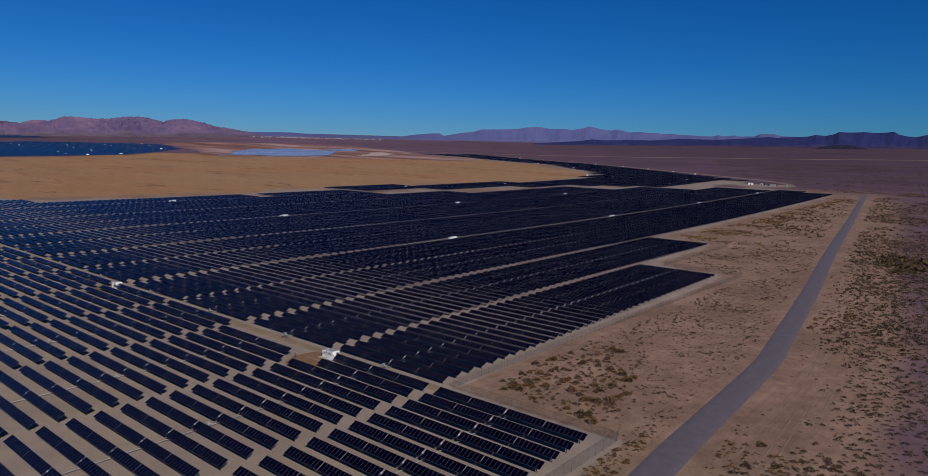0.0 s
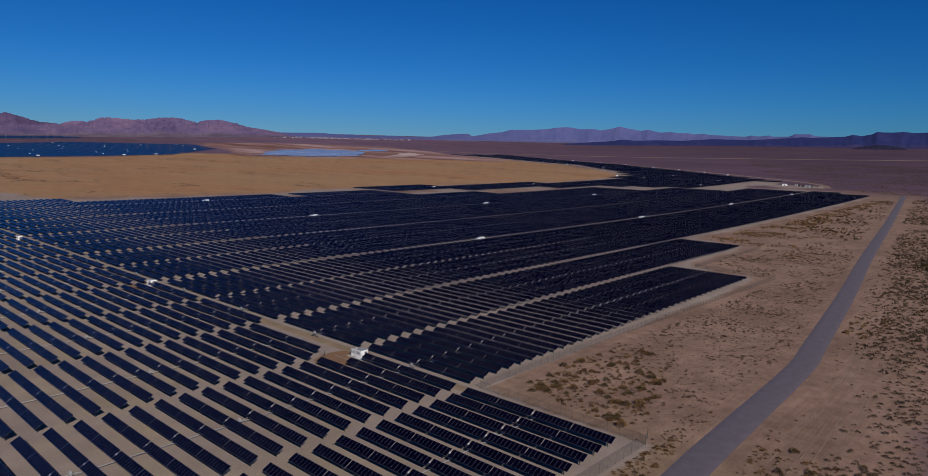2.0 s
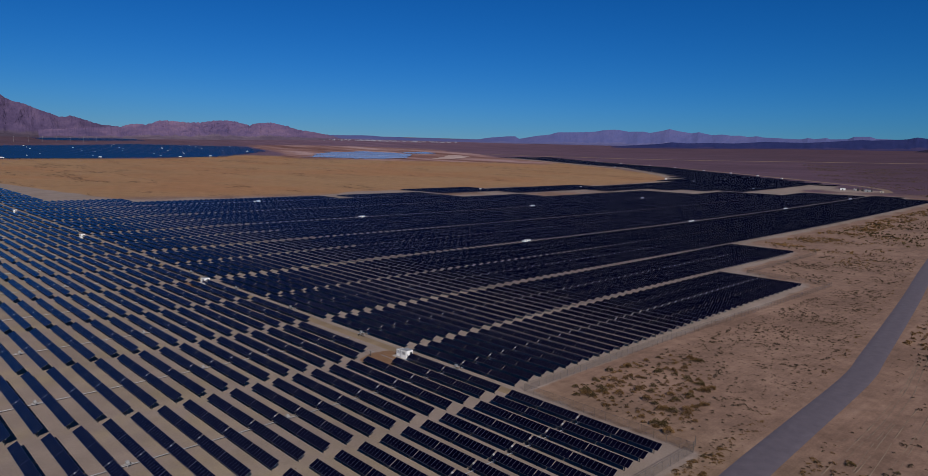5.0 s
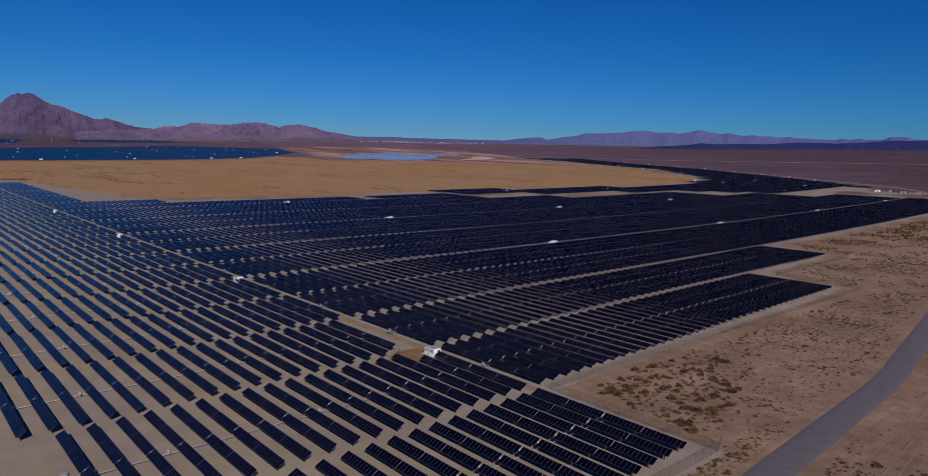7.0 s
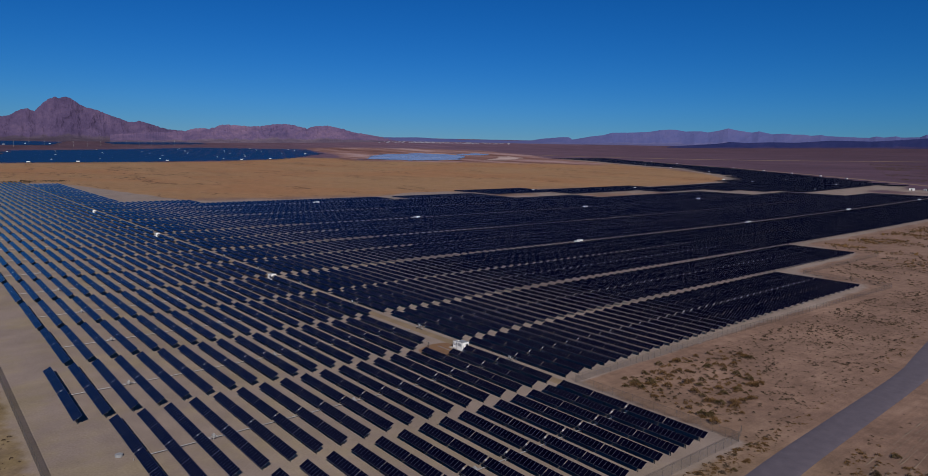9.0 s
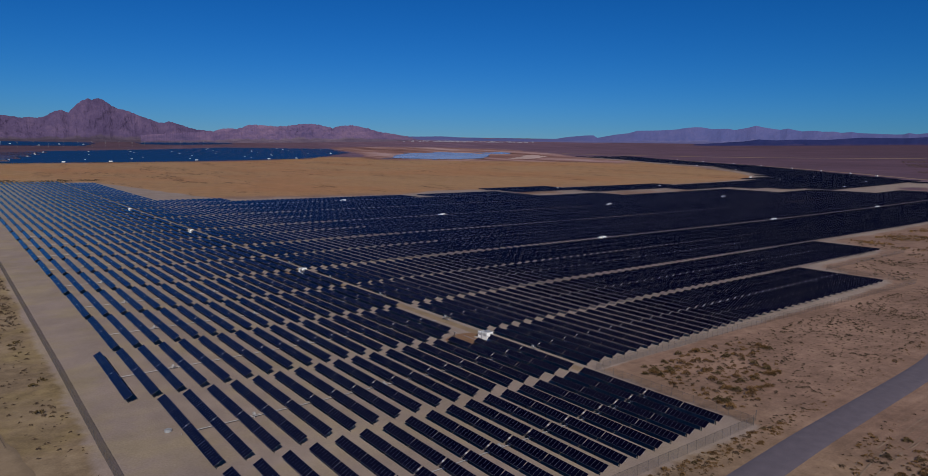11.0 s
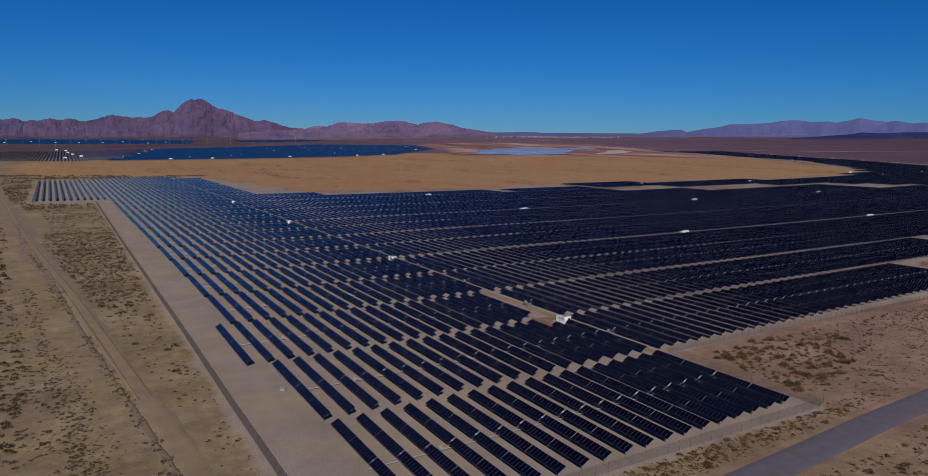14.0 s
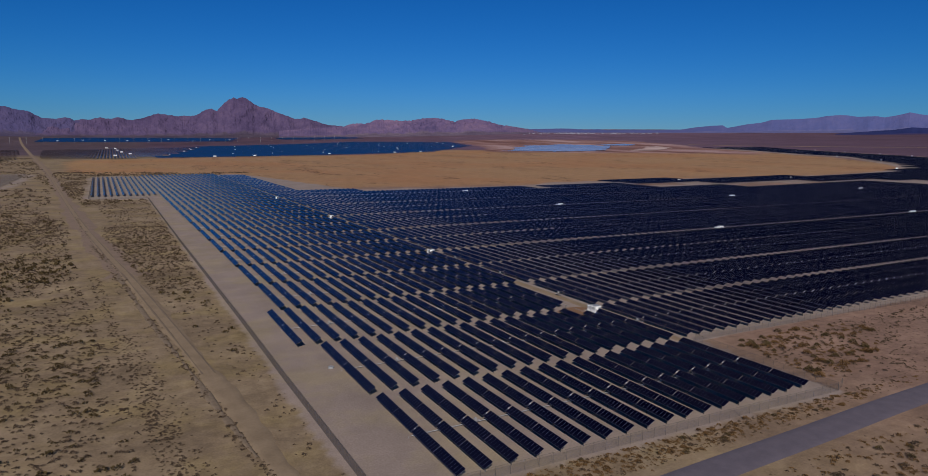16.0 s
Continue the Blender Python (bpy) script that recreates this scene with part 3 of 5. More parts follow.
mountain("mountain_mesa", "flat-topped hills on the basin's rim, painted in dark blue haze", [(34, 0.75), (32.2, 0.9), (30.3, 1.04), (29.3, 1.21), (28.1, 1.14), (26.5, 1.22), (24.6, 1.21), (22.3, 1.39), (21, 1.37), (19.7, 1.35), (18, 1.47), (15.9, 1.64), (15.4, 1.6), (14, 1.67), (13.2, 1.72), (12.7, 1.86), (12.1, 1.78), (11.5, 1.91), (11.2, 2.09), (10.7, 2.05), (10.1, 2.06), (9.6, 2.1), (8.9, 2.02), (8.2, 2.07), (7.75, 2.12), (7.45, 1.91), (6.9, 1.79), (6.4, 1.76), (5.8, 1.92), (3, 1.9), (-6, 1.7), (-14, 1.9), (-22, 1.4)], 4180, 300, DARK_ROCK, 0.1, 29, 0.6, 0.35)
mountain("hill", "small dark rounded hill on the plain", [(13.0, 0.78), (12.57, 0.86), (12.0, 1.0), (11.6, 1.07), (11.0, 1.13), (10.5, 1.11), (9.9, 1.02), (9.6, 0.95), (9.3, 0.85)], 4040, 110, HILL_ROCK, 0.3, 31, 0.5, 0.1)


# ---- building blocks ----
def part(name, mesh, parent, label="", m=None):
    """Links a mesh (shared or new) as one part under a thing or part."""
    ob = new(name, mesh)
    ob.parent = parent
    if m is not None:
        ob.matrix_basis = m
    if label:
        ob["label"] = label
    return ob


def thing(name, label, category, m, group="", kind=""):
    ob = new(name)
    ob.empty_display_size = 0.3
    ob.matrix_basis = m
    return tagged(ob, label, category, group, kind)


def boxes(name, items, mats, bevel=0.0):
    """One mesh of boxes: (centre, size, material index)."""
    bm = bmesh.new()
    for (x, y, z), (sx, sy, sz), i in items:
        made = bmesh.ops.create_cube(bm, size=1, matrix=Matrix.Translation((x, y, z)) @ Matrix.Diagonal((sx, sy, sz, 1)))
        for f in {f for v in made["verts"] for f in v.link_faces}:
            f.material_index = i
    if bevel:
        bmesh.ops.bevel(bm, geom=bm.edges[:], offset=bevel, segments=1, affect="EDGES", profile=0.5)
    me = bpy.data.meshes.new(name)
    bm.to_mesh(me)
    bm.free()
    for m in mats:
        me.materials.append(m)
    return me


def rod(name, a, b, radius, mat, sides=8):
    a, b = Vector(a), Vector(b)
    d = b - a
    bm = bmesh.new()
    bmesh.ops.create_cone(bm, cap_ends=True, segments=sides, radius1=radius, radius2=radius, depth=d.length,
                          matrix=Matrix.Translation((a + b) / 2) @ d.to_track_quat("Z", "Y").to_matrix().to_4x4())
    me = bpy.data.meshes.new(name)
    bm.to_mesh(me)
    bm.free()
    me.materials.append(mat)
    return me


PANEL_GLASS, SKY_BLUE_GLASS = glass_material("solar_glass", GLASS), glass_material("sky_blue_solar_glass", GLASS_SKY_BLUE)
ALLOY = grained("aluminium_frame", (0.1232, 0.127, 0.1386), (0.1925, 0.1963, 0.2118), 3.0, 0.45, 0.7, 0.05, 0.5)
STEEL = grained("galvanised_steel", (0.26, 0.26, 0.275), (0.38, 0.38, 0.4), 2.5, 0.55, 0.6, 0.08, 0.5)
GALV = grained("bright_galvanised_steel", (0.44, 0.44, 0.46), (0.6, 0.6, 0.62), 2.5, 0.5, 0.25, 0.08, 0.5)
DULL = grained("weathered_post_steel", (0.0462, 0.0462, 0.0501), (0.077, 0.077, 0.0809), 2.5, 0.7, 0.3, 0.08, 0.3)
BACK = grained("panel_backsheet", (0.0115, 0.0115, 0.0131), (0.0231, 0.0231, 0.0254), 1.5, 0.7, 0, 0.05, 0.3)
WHITE = grained("white_paint", (0.56, 0.57, 0.59), (0.7, 0.71, 0.72), 1.2, 0.5, 0, 0.05, 0.4)
GREY = grained("grey_paint", (0.1694, 0.1771, 0.1925), (0.231, 0.2387, 0.2541), 1.5, 0.55, 0, 0.05, 0.4)
CONCRETE = grained("concrete", (0.2002, 0.1848, 0.1694), (0.2695, 0.2541, 0.2387), 1.0, 0.9, 0, 0.2, 0.2)
DARK = grained("dark_metal", (0.0231, 0.0231, 0.027), (0.0539, 0.0539, 0.0577), 2.0, 0.6, 0.2, 0.05, 0.4)
WIRE, SCREEN = mesh_wire_material("chain_link", 0.13, 0.24), mesh_wire_material("privacy_mesh", 0.45, 0.6)
OCHRE = grained("ochre_fill_soil", OCHRE_C[0], OCHRE_C[1], 0.5, 0.95, 0, 0.3, 0.15)

# ---- solar trackers ----
TILT_DEG, AXIS_Z, CHORD, MODULE, THICK = 28.0, 1.7, 2.0, 1.007, 0.04
GAPS = (0.0, 0.18, 0.62, 0.8)  # running gap before each section of ten
START = -(40 * MODULE + 0.8) / 2
tilt_turn = Matrix.Rotation(radians(-TILT_DEG), 4, "Y")  # the low edge lies on the -x side


def module_start(i):
    return START + i * MODULE + GAPS[i // 10]


def module_arrays(y0, y1, framed=True, f=0.018):
    """Vertices, faces and material indices of a flat module or run of modules, across x, from y0 to y1, lying on the torque tube."""
    h, z0, z1 = CHORD / 2, 0.09, 0.09 + THICK
    v = [(-h, y0, z0), (h, y0, z0), (h, y1, z0), (-h, y1, z0), (-h, y0, z1), (h, y0, z1), (h, y1, z1), (-h, y1, z1)]
    q = [(3, 2, 1, 0), (0, 1, 5, 4), (1, 2, 6, 5), (2, 3, 7, 6), (3, 0, 4, 7)]
    mi = [2, 1, 1, 1, 1]
    if framed:
        v += [(-h + f, y0 + f, z1), (h - f, y0 + f, z1), (h - f, y1 - f, z1), (-h + f, y1 - f, z1)]
        q += [(4, 5, 9, 8), (5, 6, 10, 9), (6, 7, 11, 10), (7, 4, 8, 11), (8, 9, 10, 11)]
        mi += [1, 1, 1, 1, 0]
    else:
        q += [(4, 5, 6, 7)]
        mi += [0]
    return v, q, mi


def mesh_of(name, chunks, turn=None):
    verts, faces, mats = [], [], []
    for v, q, mi in chunks:
        base = len(verts)
        verts += [tuple(turn @ Vector(p)) for p in v] if turn is not None else v
        faces += [tuple(base + i for i in f) for f in q]
        mats += mi
    me = bpy.data.meshes.new(name)
    me.from_pydata(verts, [], faces)
    for m in (PANEL_GLASS, ALLOY, BACK):
        me.materials.append(m)
    me.polygons.foreach_set("material_index", mats)
    return me


ONE_MODULE = mesh_of("module", [module_arrays(0.008, MODULE - 0.008)], tilt_turn)
BANK = mesh_of("panel_bank", [module_arrays(module_start(i) + 0.008, module_start(i) + MODULE - 0.008) for i in range(40)], tilt_turn)
TUBE = rod("torque_tube", (0, START - 0.1, 0), (0, -START + 0.1, 0), 0.075, STEEL)
POST = boxes("post", [((0, 0, (AXIS_Z - 0.06) / 2 - 0.15), (0.1, 0.16, AXIS_Z + 0.24), 0), ((0, 0, AXIS_Z - 0.06), (0.2, 0.12, 0.14), 0)], [DULL])
ARM = boxes("drive_arm", [((0, 0, -0.72), (0.12, 0.14, 1.44), 0), ((0, 0, -1.44), (0.3, 0.2, 0.2), 0), ((0, 0, 0.05), (0.3, 0.36, 0.3), 0)], [GALV], 0.01)
POST_Y = (-19.2, -13.0, -6.4, -0.75, 0.75, 6.4, 13.0, 19.2)


def tracker(x, y, detailed, first=0, last=40):
    ob = thing("solar_tracker", "row of dark blue-black solar panels tilted on a steel torque tube", "solar panels", pose(x, y, lie(x, y)), "rows of solar trackers")
    up = Matrix.Translation((0, 0, AXIS_Z))
    part("torque_tube", TUBE, ob, "galvanised steel tube", up)
    if detailed:
        for i in range(first, last):
            part("solar_panel", ONE_MODULE, ob, "", up @ Matrix.Translation((0, module_start(i), 0)))
    else:
        tagged(part("panel_bank", BANK, ob, "", up), kind="stuff")
    for py in POST_Y[first // 5:8 - (40 - last) // 5] if detailed else (-13.0, 13.0):
        part("post", POST, ob, "", Matrix.Translation((0, py, 0)))
    part("drive_arm", ARM, ob, "", up)
    return ob


LEFT_X, RIGHT_X, FIRST_Y, SLANT = 24.6, 127.4, 83.3, 0.024


def row_y(x, k):
    return FIRST_Y + STRIP * k + 0.026 * (x - LEFT_X) + 1.5 * max(0, k - 4)


def far_edge(x):
    """How far the big block reaches in +y, by x."""
    for limit, y in ((165, 1140), (230, 775), (445, 738), (466, 695), (602, 722), (715, 640), (960, 585), (1060, 505), (1150, 435), (1205, 345)):
        if x < limit:
            return y
    return 0


SLOTS = []  # x, y, strip
for k in range(24):
    low = -1 if k == 2 else 0
    if 15 <= k <= 22:
        low = -11
    for i in range(low, 18):
        x = LEFT_X + 17 * PITCH - (17 - i) * (PITCH + 0.00055 * STRIP * k)
        SLOTS.append((x, row_y(x, k), k, i))
    for j in range(200):
        x = RIGHT_X + PITCH * j
        y = row_y(x, k) + (0.7 if k % 2 else -0.7) * (k > 2)  # strips stand in pairs, with a lane between pairs
        if k == 0 or (k == 1 and x > 338) or (k == 2 and x > 456) or y + 20 > far_edge(x) or x > 1200:
            continue
        if x > 1115 and y < 217 + 1.3 * (x - 1115):
            continue
        SLOTS.append((x, y, k, 100 + j))

STATIONS = [(x, row_y(x, k) + STRIP / 2) for x, k in ((341, 4), (578, 4), (812, 4), (1062, 4), (339, 8), (571, 8), (806, 8), (337, 12))]


far_rows = []
for x, y, k, i in SLOTS:
    detailed = (k <= 2 and i < 100) or (k == 1 and 100 <= i < 116)
    middle = (3 <= k <= 6 and i < 100) or (k == 1 and 116 <= i) or (k in (2, 3) and 100 <= i < 150)
    if (k, i) == (2, 17):
        continue  # kept clear round the station
    if (k, i) == (2, 16):
        tracker(x, y, True, 4)
    elif (k, i) in ((1, 16), (1, 17)):
        tracker(x, y, True, 0, 34)
    elif detailed:
        tracker(x, y, True)
    elif middle:
        tracker(x, y, False)
    else:
        far_rows.append((x, y, k))


def row_chunk(per_module):
    if per_module:
        return [module_arrays(module_start(i) + 0.008, module_start(i) + MODULE - 0.008, True, 0.012) for i in range(40)]
    runs = [module_arrays(module_start(s * 10), module_start(s * 10 + 9) + MODULE, True, 0.03) for s in range(4)]
    top, half, wide = 0.09 + THICK + 0.004, CHORD / 2, 0.02
    for i in range(1, 40):  # the joints between the modules' frames
        if i % 10:
            y = module_start(i)
            runs.append(([(-half, y - wide, top), (half, y - wide, top), (half, y + wide, top), (-half, y + wide, top)], [(0, 1, 2, 3)], [1]))
    return runs


def block(name, rows, chunks, label, stretch=1.0, longer=1.0, glass=None, turned=False):
    """Many rows, joined: one object that nobody could count."""
    v0, f0, m0 = [], [], []
    for v, q, mi in chunks:
        base = len(v0)
        v0 += [tuple(tilt_turn @ Vector(p)) for p in v]
        f0 += [tuple(base + i for i in f) for f in q]
        m0 += mi
    v0, f0 = np.array(v0), np.array(f0)
    # a pair of posts and the tube under each row
    for cx, cy, cz, sx, sy, sz in ((0, 0, 0, 0.1, -2 * START, 0.1), (0, -13, -AXIS_Z / 2, 0.1, 0.12, AXIS_Z), (0, 13, -AXIS_Z / 2, 0.1, 0.12, AXIS_Z)):
        c = np.array([(cx + sx * a / 2, cy + sy * b / 2, cz + sz * d / 2) for a, b, d in ((-1, -1, -1), (1, -1, -1), (1, 1, -1), (-1, 1, -1), (-1, -1, 1), (1, -1, 1), (1, 1, 1), (-1, 1, 1))])
        base = len(v0)
        v0 = np.concatenate([v0, c])
        f0 = np.concatenate([f0, base + np.array([(0, 1, 5, 4), (1, 2, 6, 5), (2, 3, 7, 6), (3, 0, 4, 7)])])
        m0 = m0 + [1] * 4
    v0 = v0 * (stretch, stretch * longer, 1)
    if turned:  # fixed rows that face the low sun
        v0 = v0[:, (1, 0, 2)] * (-1, 1, 1)
    at = np.array([(x, y, lie(x, y) + AXIS_Z) for x, y in rows])
    verts = (at[:, None, :] + v0[None]).reshape(-1, 3)
    faces = (np.arange(len(rows))[:, None, None] * len(v0) + f0[None]).reshape(-1, 4)
    me = bpy.data.meshes.new(name)
    me.from_pydata(verts.tolist(), [], faces.tolist())
    for m in (glass or PANEL_GLASS, ALLOY, BACK):
        me.materials.append(m)
    me.polygons.foreach_set("material_index", np.tile(m0, len(rows)))
    return tagged(new(name, me), label, "solar panels", kind="stuff")


def fill(poly, dx, dy, slant=SLANT):
    xs, ys = [p[0] for p in poly], [p[1] for p in poly]
    out, x = [], min(xs)
    while x < max(xs):
        y = min(ys)
        while y < max(ys) + 60:
            yy = y + slant * (x - min(xs))
            if inside(x, yy - dy * 0.4, poly) and inside(x, yy + dy * 0.4, poly):
                out.append((x, yy))
            y += dy
        x += dx
    return out


block("solar_array_near", [r[:2] for r in far_rows if r[0] < 235], row_chunk(True), "dense field of dark blue solar panel rows")
block("solar_array_mid", [r[:2] for r in far_rows if r[0] >= 235 and r[2] <= 4], row_chunk(False), "dense field of blue-black solar panel rows", 1.0, 1.035)
block("solar_array_beyond", [r[:2] for r in far_rows if r[0] >= 235 and r[2] > 4], row_chunk(False), "dense field of blue-black solar panel rows near the dry lake", 1.0, 1.07)
SECOND = [(534, 749), (614, 745), (620, 672), (733, 671), (738, 616), (992, 603), (1017, 553), (1091, 467), (1425, 438), (1552, 589), (1719, 781), (1930, 1078), (2261, 1834), (2045, 1935), (2000, 1690), (1850, 1335), (1800, 1170), (1640, 1000), (1535, 875), (1370, 765), (1059, 692), (999, 733), (730, 779), (540, 777)]
block("solar_array_second", fill(SECOND, PITCH, STRIP), row_chunk(False), "second field of dark solar panel rows across the dry lake")
LONG_BANK = module_arrays(START, -START, False)
LAKE_ARRAY = [(-190, 1950), (215, 2055), (610, 2150), (1020, 2260), (1425, 2720), (1565, 3190), (1150, 3560), (215, 3120), (-245, 2830)]
OPEN_PART = [(-190, 1950), (80, 2020), (330, 3190), (215, 3120), (-245, 2830)]
block("solar_array_lake_edge", fill(OPEN_PART, 8.4, 88.0), row_chunk(False), "far rows of dark solar panels with pale ground between", 2.0)
block("solar_array_lake", [r for r in fill(LAKE_ARRAY, 44.0, 9.0) if not inside(*r, OPEN_PART)], [LONG_BANK], "broad far field of solar panels beyond the lake bed, painted with reflected sky blue", 2.0, 0.52, SKY_BLUE_GLASS, True)
RIM_ARRAY = [(-340, 3810), (120, 3890), (563, 3890), (690, 4400), (160, 4540), (-139, 4530), (-371, 4330)]
RIM_ARRAY_FAR = [(864, 4110), (1086, 4010), (1381, 4000), (1330, 4300), (1082, 4390), (900, 4330)]
block("solar_array_rim", fill(RIM_ARRAY, 44.0, 9.0) + fill(RIM_ARRAY_FAR, 44.0, 9.0), [LONG_BANK], "thin far strip of solar panels under the peak, painted with reflected sky blue", 2.0, 0.52, SKY_BLUE_GLASS, True)
TRACK_ARRAY = [(-430, 900), (-147, 925), (-149, 1255), (-430, 1260)]
block("solar_array_track", fill(TRACK_ARRAY, PITCH, STRIP), row_chunk(False), "small field of dark solar panels beside the dirt track")
TRACK_ARRAY_FAR = [(-900, 1700), (-245, 1745), (-235, 2030), (-310, 2800), (-900, 2800)]
block("solar_array_track_far", fill(TRACK_ARRAY_FAR, 10.0, 90.0), row_chunk(False), "far field of dark solar panels beyond the dirt track", 2.0)


# ---- between the rows ----
def put(name, items, mats, parent, label="", bevel=0.02):
    return part(name, boxes(name, items, mats, bevel), parent, label)


def build_station():
    ob = thing("inverter_station", "white inverter cabinet and transformer on a concrete pad", "inverter", pose(0, 0, 0), "inverter stations")
    put("pad", [((0, 0, 0.06), (3.4, 7.0, 0.32), 0)], [CONCRETE], ob, "pale concrete slab")
    big = put("enclosure", [((0, -1.3, 1.47), (2.4, 2.7, 2.5), 0), ((0, -1.3, 2.76), (2.5, 2.8, 0.08), 1)], [WHITE, GREY], ob)
    part("door", boxes("door", [((0, 0, 0), (0.9, 0.05, 2.0), 0)], [DARK], 0.01), big, "dark recessed access door", pose(0.4, -2.77, 1.3))
    part("vent", boxes("vent", [((0, 0, 0.13 * i), (0.05, 1.5, 0.07), 0) for i in range(7)], [GREY]), big, "grey louvred vent", pose(-1.215, -1.3, 1.5))
    unit = put("inverter", [((0, 1.5, 1.2), (1.5, 2.2, 1.9), 0), ((-0.2, 1.5, 2.2), (1.0, 1.8, 0.12), 1)], [WHITE, GREY], ob)
    for i in range(3):
        part("cabinet_door", boxes("cabinet_door", [((0, 0, 0), (0.04, 0.62, 1.7), 0), ((-0.03, 0, 0.4), (0.03, 0.4, 0.5), 1)], [WHITE, GREY], 0.008), unit, "", pose(-0.77, 0.8 + 0.7 * i, 1.4))
    tank = put("transformer", [((0.75, 1.3, 1.1), (0.9, 1.5, 1.7), 0), ((0.75, 1.3, 2.0), (1.0, 1.6, 0.1), 0)], [GREY], ob, "grey finned transformer tank")
    for i in range(6):
        part("fin", boxes("fin", [((0, 0, 0), (0.25, 0.05, 1.3), 0)], [GREY]), tank, "", pose(1.3, 0.7 + 0.24 * i, 1.1))
    for i in range(3):
        part("bushing", rod("bushing", (0.75, 0.8 + 0.5 * i, 2.05), (0.75, 0.8 + 0.5 * i, 2.45), 0.07, WHITE), tank, "white ceramic bushing")
    return ob


def soil_pad(x, y, rx, ry, seed):
    """A low, ragged patch of ochre fill round a station."""
    bm = bmesh.new()
    mid = bm.verts.new((0, 0, 0.1))
    rings = []
    for s, z in ((0.5, 0.09), (0.85, 0.06), (1.0, -0.05)):
        rings.append([bm.verts.new((rx * s * math.cos(a) * (1 + 0.18 * noise.noise((math.cos(a) * 1.7 + seed, math.sin(a) * 1.7, s))), ry * s * math.sin(a) * (1 + 0.18 * noise.noise((math.cos(a) * 1.5, math.sin(a) * 1.9 + seed, s))), z)) for a in (2 * math.pi * i / 28 for i in range(28))])
    for i in range(28):
        j = (i + 1) % 28
        bm.faces.new((mid, rings[0][i], rings[0][j]))
        for a, b in zip(rings, rings[1:]):
            bm.faces.new((a[i], b[i], b[j], a[j]))
    me = bpy.data.meshes.new("soil_patch")
    bm.to_mesh(me)
    bm.free()
    me.materials.append(OCHRE)
    me.shade_smooth()
    ob = new("soil_patch", me)
    ob.matrix_basis = pose(x, y, lie(x, y))
    return tagged(ob, "reddish ochre fill soil round the station", "soil", kind="structure")


station = build_station()
station.matrix_basis = pose(120.9, 148.9, 0)
soil_pad(117.5, 151.5, 9.5, 7.0, 1)
for x, y in ((120.6, 286.5), (119.8, 467.5), (119.6, 658)):
    copy_thing(station, pose(x, y, lie(x, y)))
    soil_pad(x - 3, y + 1, 8, 6, x)
for x, y in STATIONS:
    copy_thing(station, pose(x, y, lie(x, y) + 0.1, 0, 0, 90) @ Matrix.Diagonal((1.0, 1.25, 1.05, 1)))
    pad = boxes("station_yard", [((0, 0, 0.05), (27, 3.4, 0.1), 0)], [CONCRETE])
    ob = new("station_yard", pad)
    ob.matrix_basis = pose(x, y, lie(x, y), 0, 0, 1.5)
    tagged(ob, "pale gravel yard under an inverter station", "yard", kind="structure")
for x, y in ((734, 727), (938, 690), (1171, 497), (1347, 535), (1310, 680), (1450, 680), (1355, 768), (2030, 1500)):
    copy_thing(station, pose(x, y, lie(x, y), 0, 0, 90))


def build_block_station():
    """Larger white skid of the far arrays."""
    ob = thing("inverter_skid", "long white inverter skid among far panels", "inverter", pose(0, 0, 0), "far inverter skids")
    put("base", [((0, 0, 0.2), (9, 4, 0.8), 0)], [CONCRETE], ob)
    for i in range(3):
        put("cabinet", [((-2.9 + 2.9 * i, 0, 1.9), (2.6, 3.0, 2.8), 0), ((-2.9 + 2.9 * i, 0, 3.35), (2.7, 3.1, 0.16), 0)], [WHITE], ob, "", 0.06)
    return ob


skid = build_block_station()
skid.matrix_basis = pose(243, 2072, lie(243, 2072) + 1)
for x, y in ((363, 2110), (620, 2190), (873, 2240), (991, 2280), (1322, 2680), (27, 2355), (6, 2532), (-6, 2722), (-11, 2926), (-16, 2203), (-41, 3000)):
    copy_thing(skid, pose(x, y, lie(x, y) + 1))
rnd = random.Random(3)
for row in range(8):  # smaller ones further in, in rough files
    for col in range(9):
        x, y = 150 + 170 * col + 26 * row + rnd.uniform(-30, 30), 2260 + 160 * row + 22 * col + rnd.uniform(-25, 25)
        if inside(x, y, LAKE_ARRAY) and inside(x + 40, y - 60, LAKE_ARRAY) and rnd.random() < 0.8:
            copy_thing(skid, pose(x, y, lie(x, y) + 1) @ Matrix.Diagonal((0.55, 0.55, 0.6, 1)))
for col in range(9):
    x, y = -260 + 105 * col, 3930 + 60 * (col % 3) + 90 * (col % 2)
    copy_thing(skid, pose(x, y, lie(x, y) + 1))
for x, y in ((1590, 612), (1668, 700), (1752, 806), (1838, 925), (1925, 1062), (1990, 1190), (2066, 1350), (2130, 1500)):
    copy_thing(skid, pose(x, y, lie(x, y) + 0.4, 0, 0, 55) @ Matrix.Diagonal((0.7, 0.7, 0.7, 1)))
for x, y in ((1870, 1340), (1805, 1200), (1660, 985)):
    copy_thing(skid, pose(x, y, lie(x, y) + 0.4, 0, 0, 55) @ Matrix.Diagonal((0.8, 0.8, 0.8, 1)))


PALE = grained("pale_grey_paint", (0.1848, 0.1848, 0.1925), (0.2541, 0.2541, 0.2618), 1.5, 0.6, 0, 0.05, 0.3)


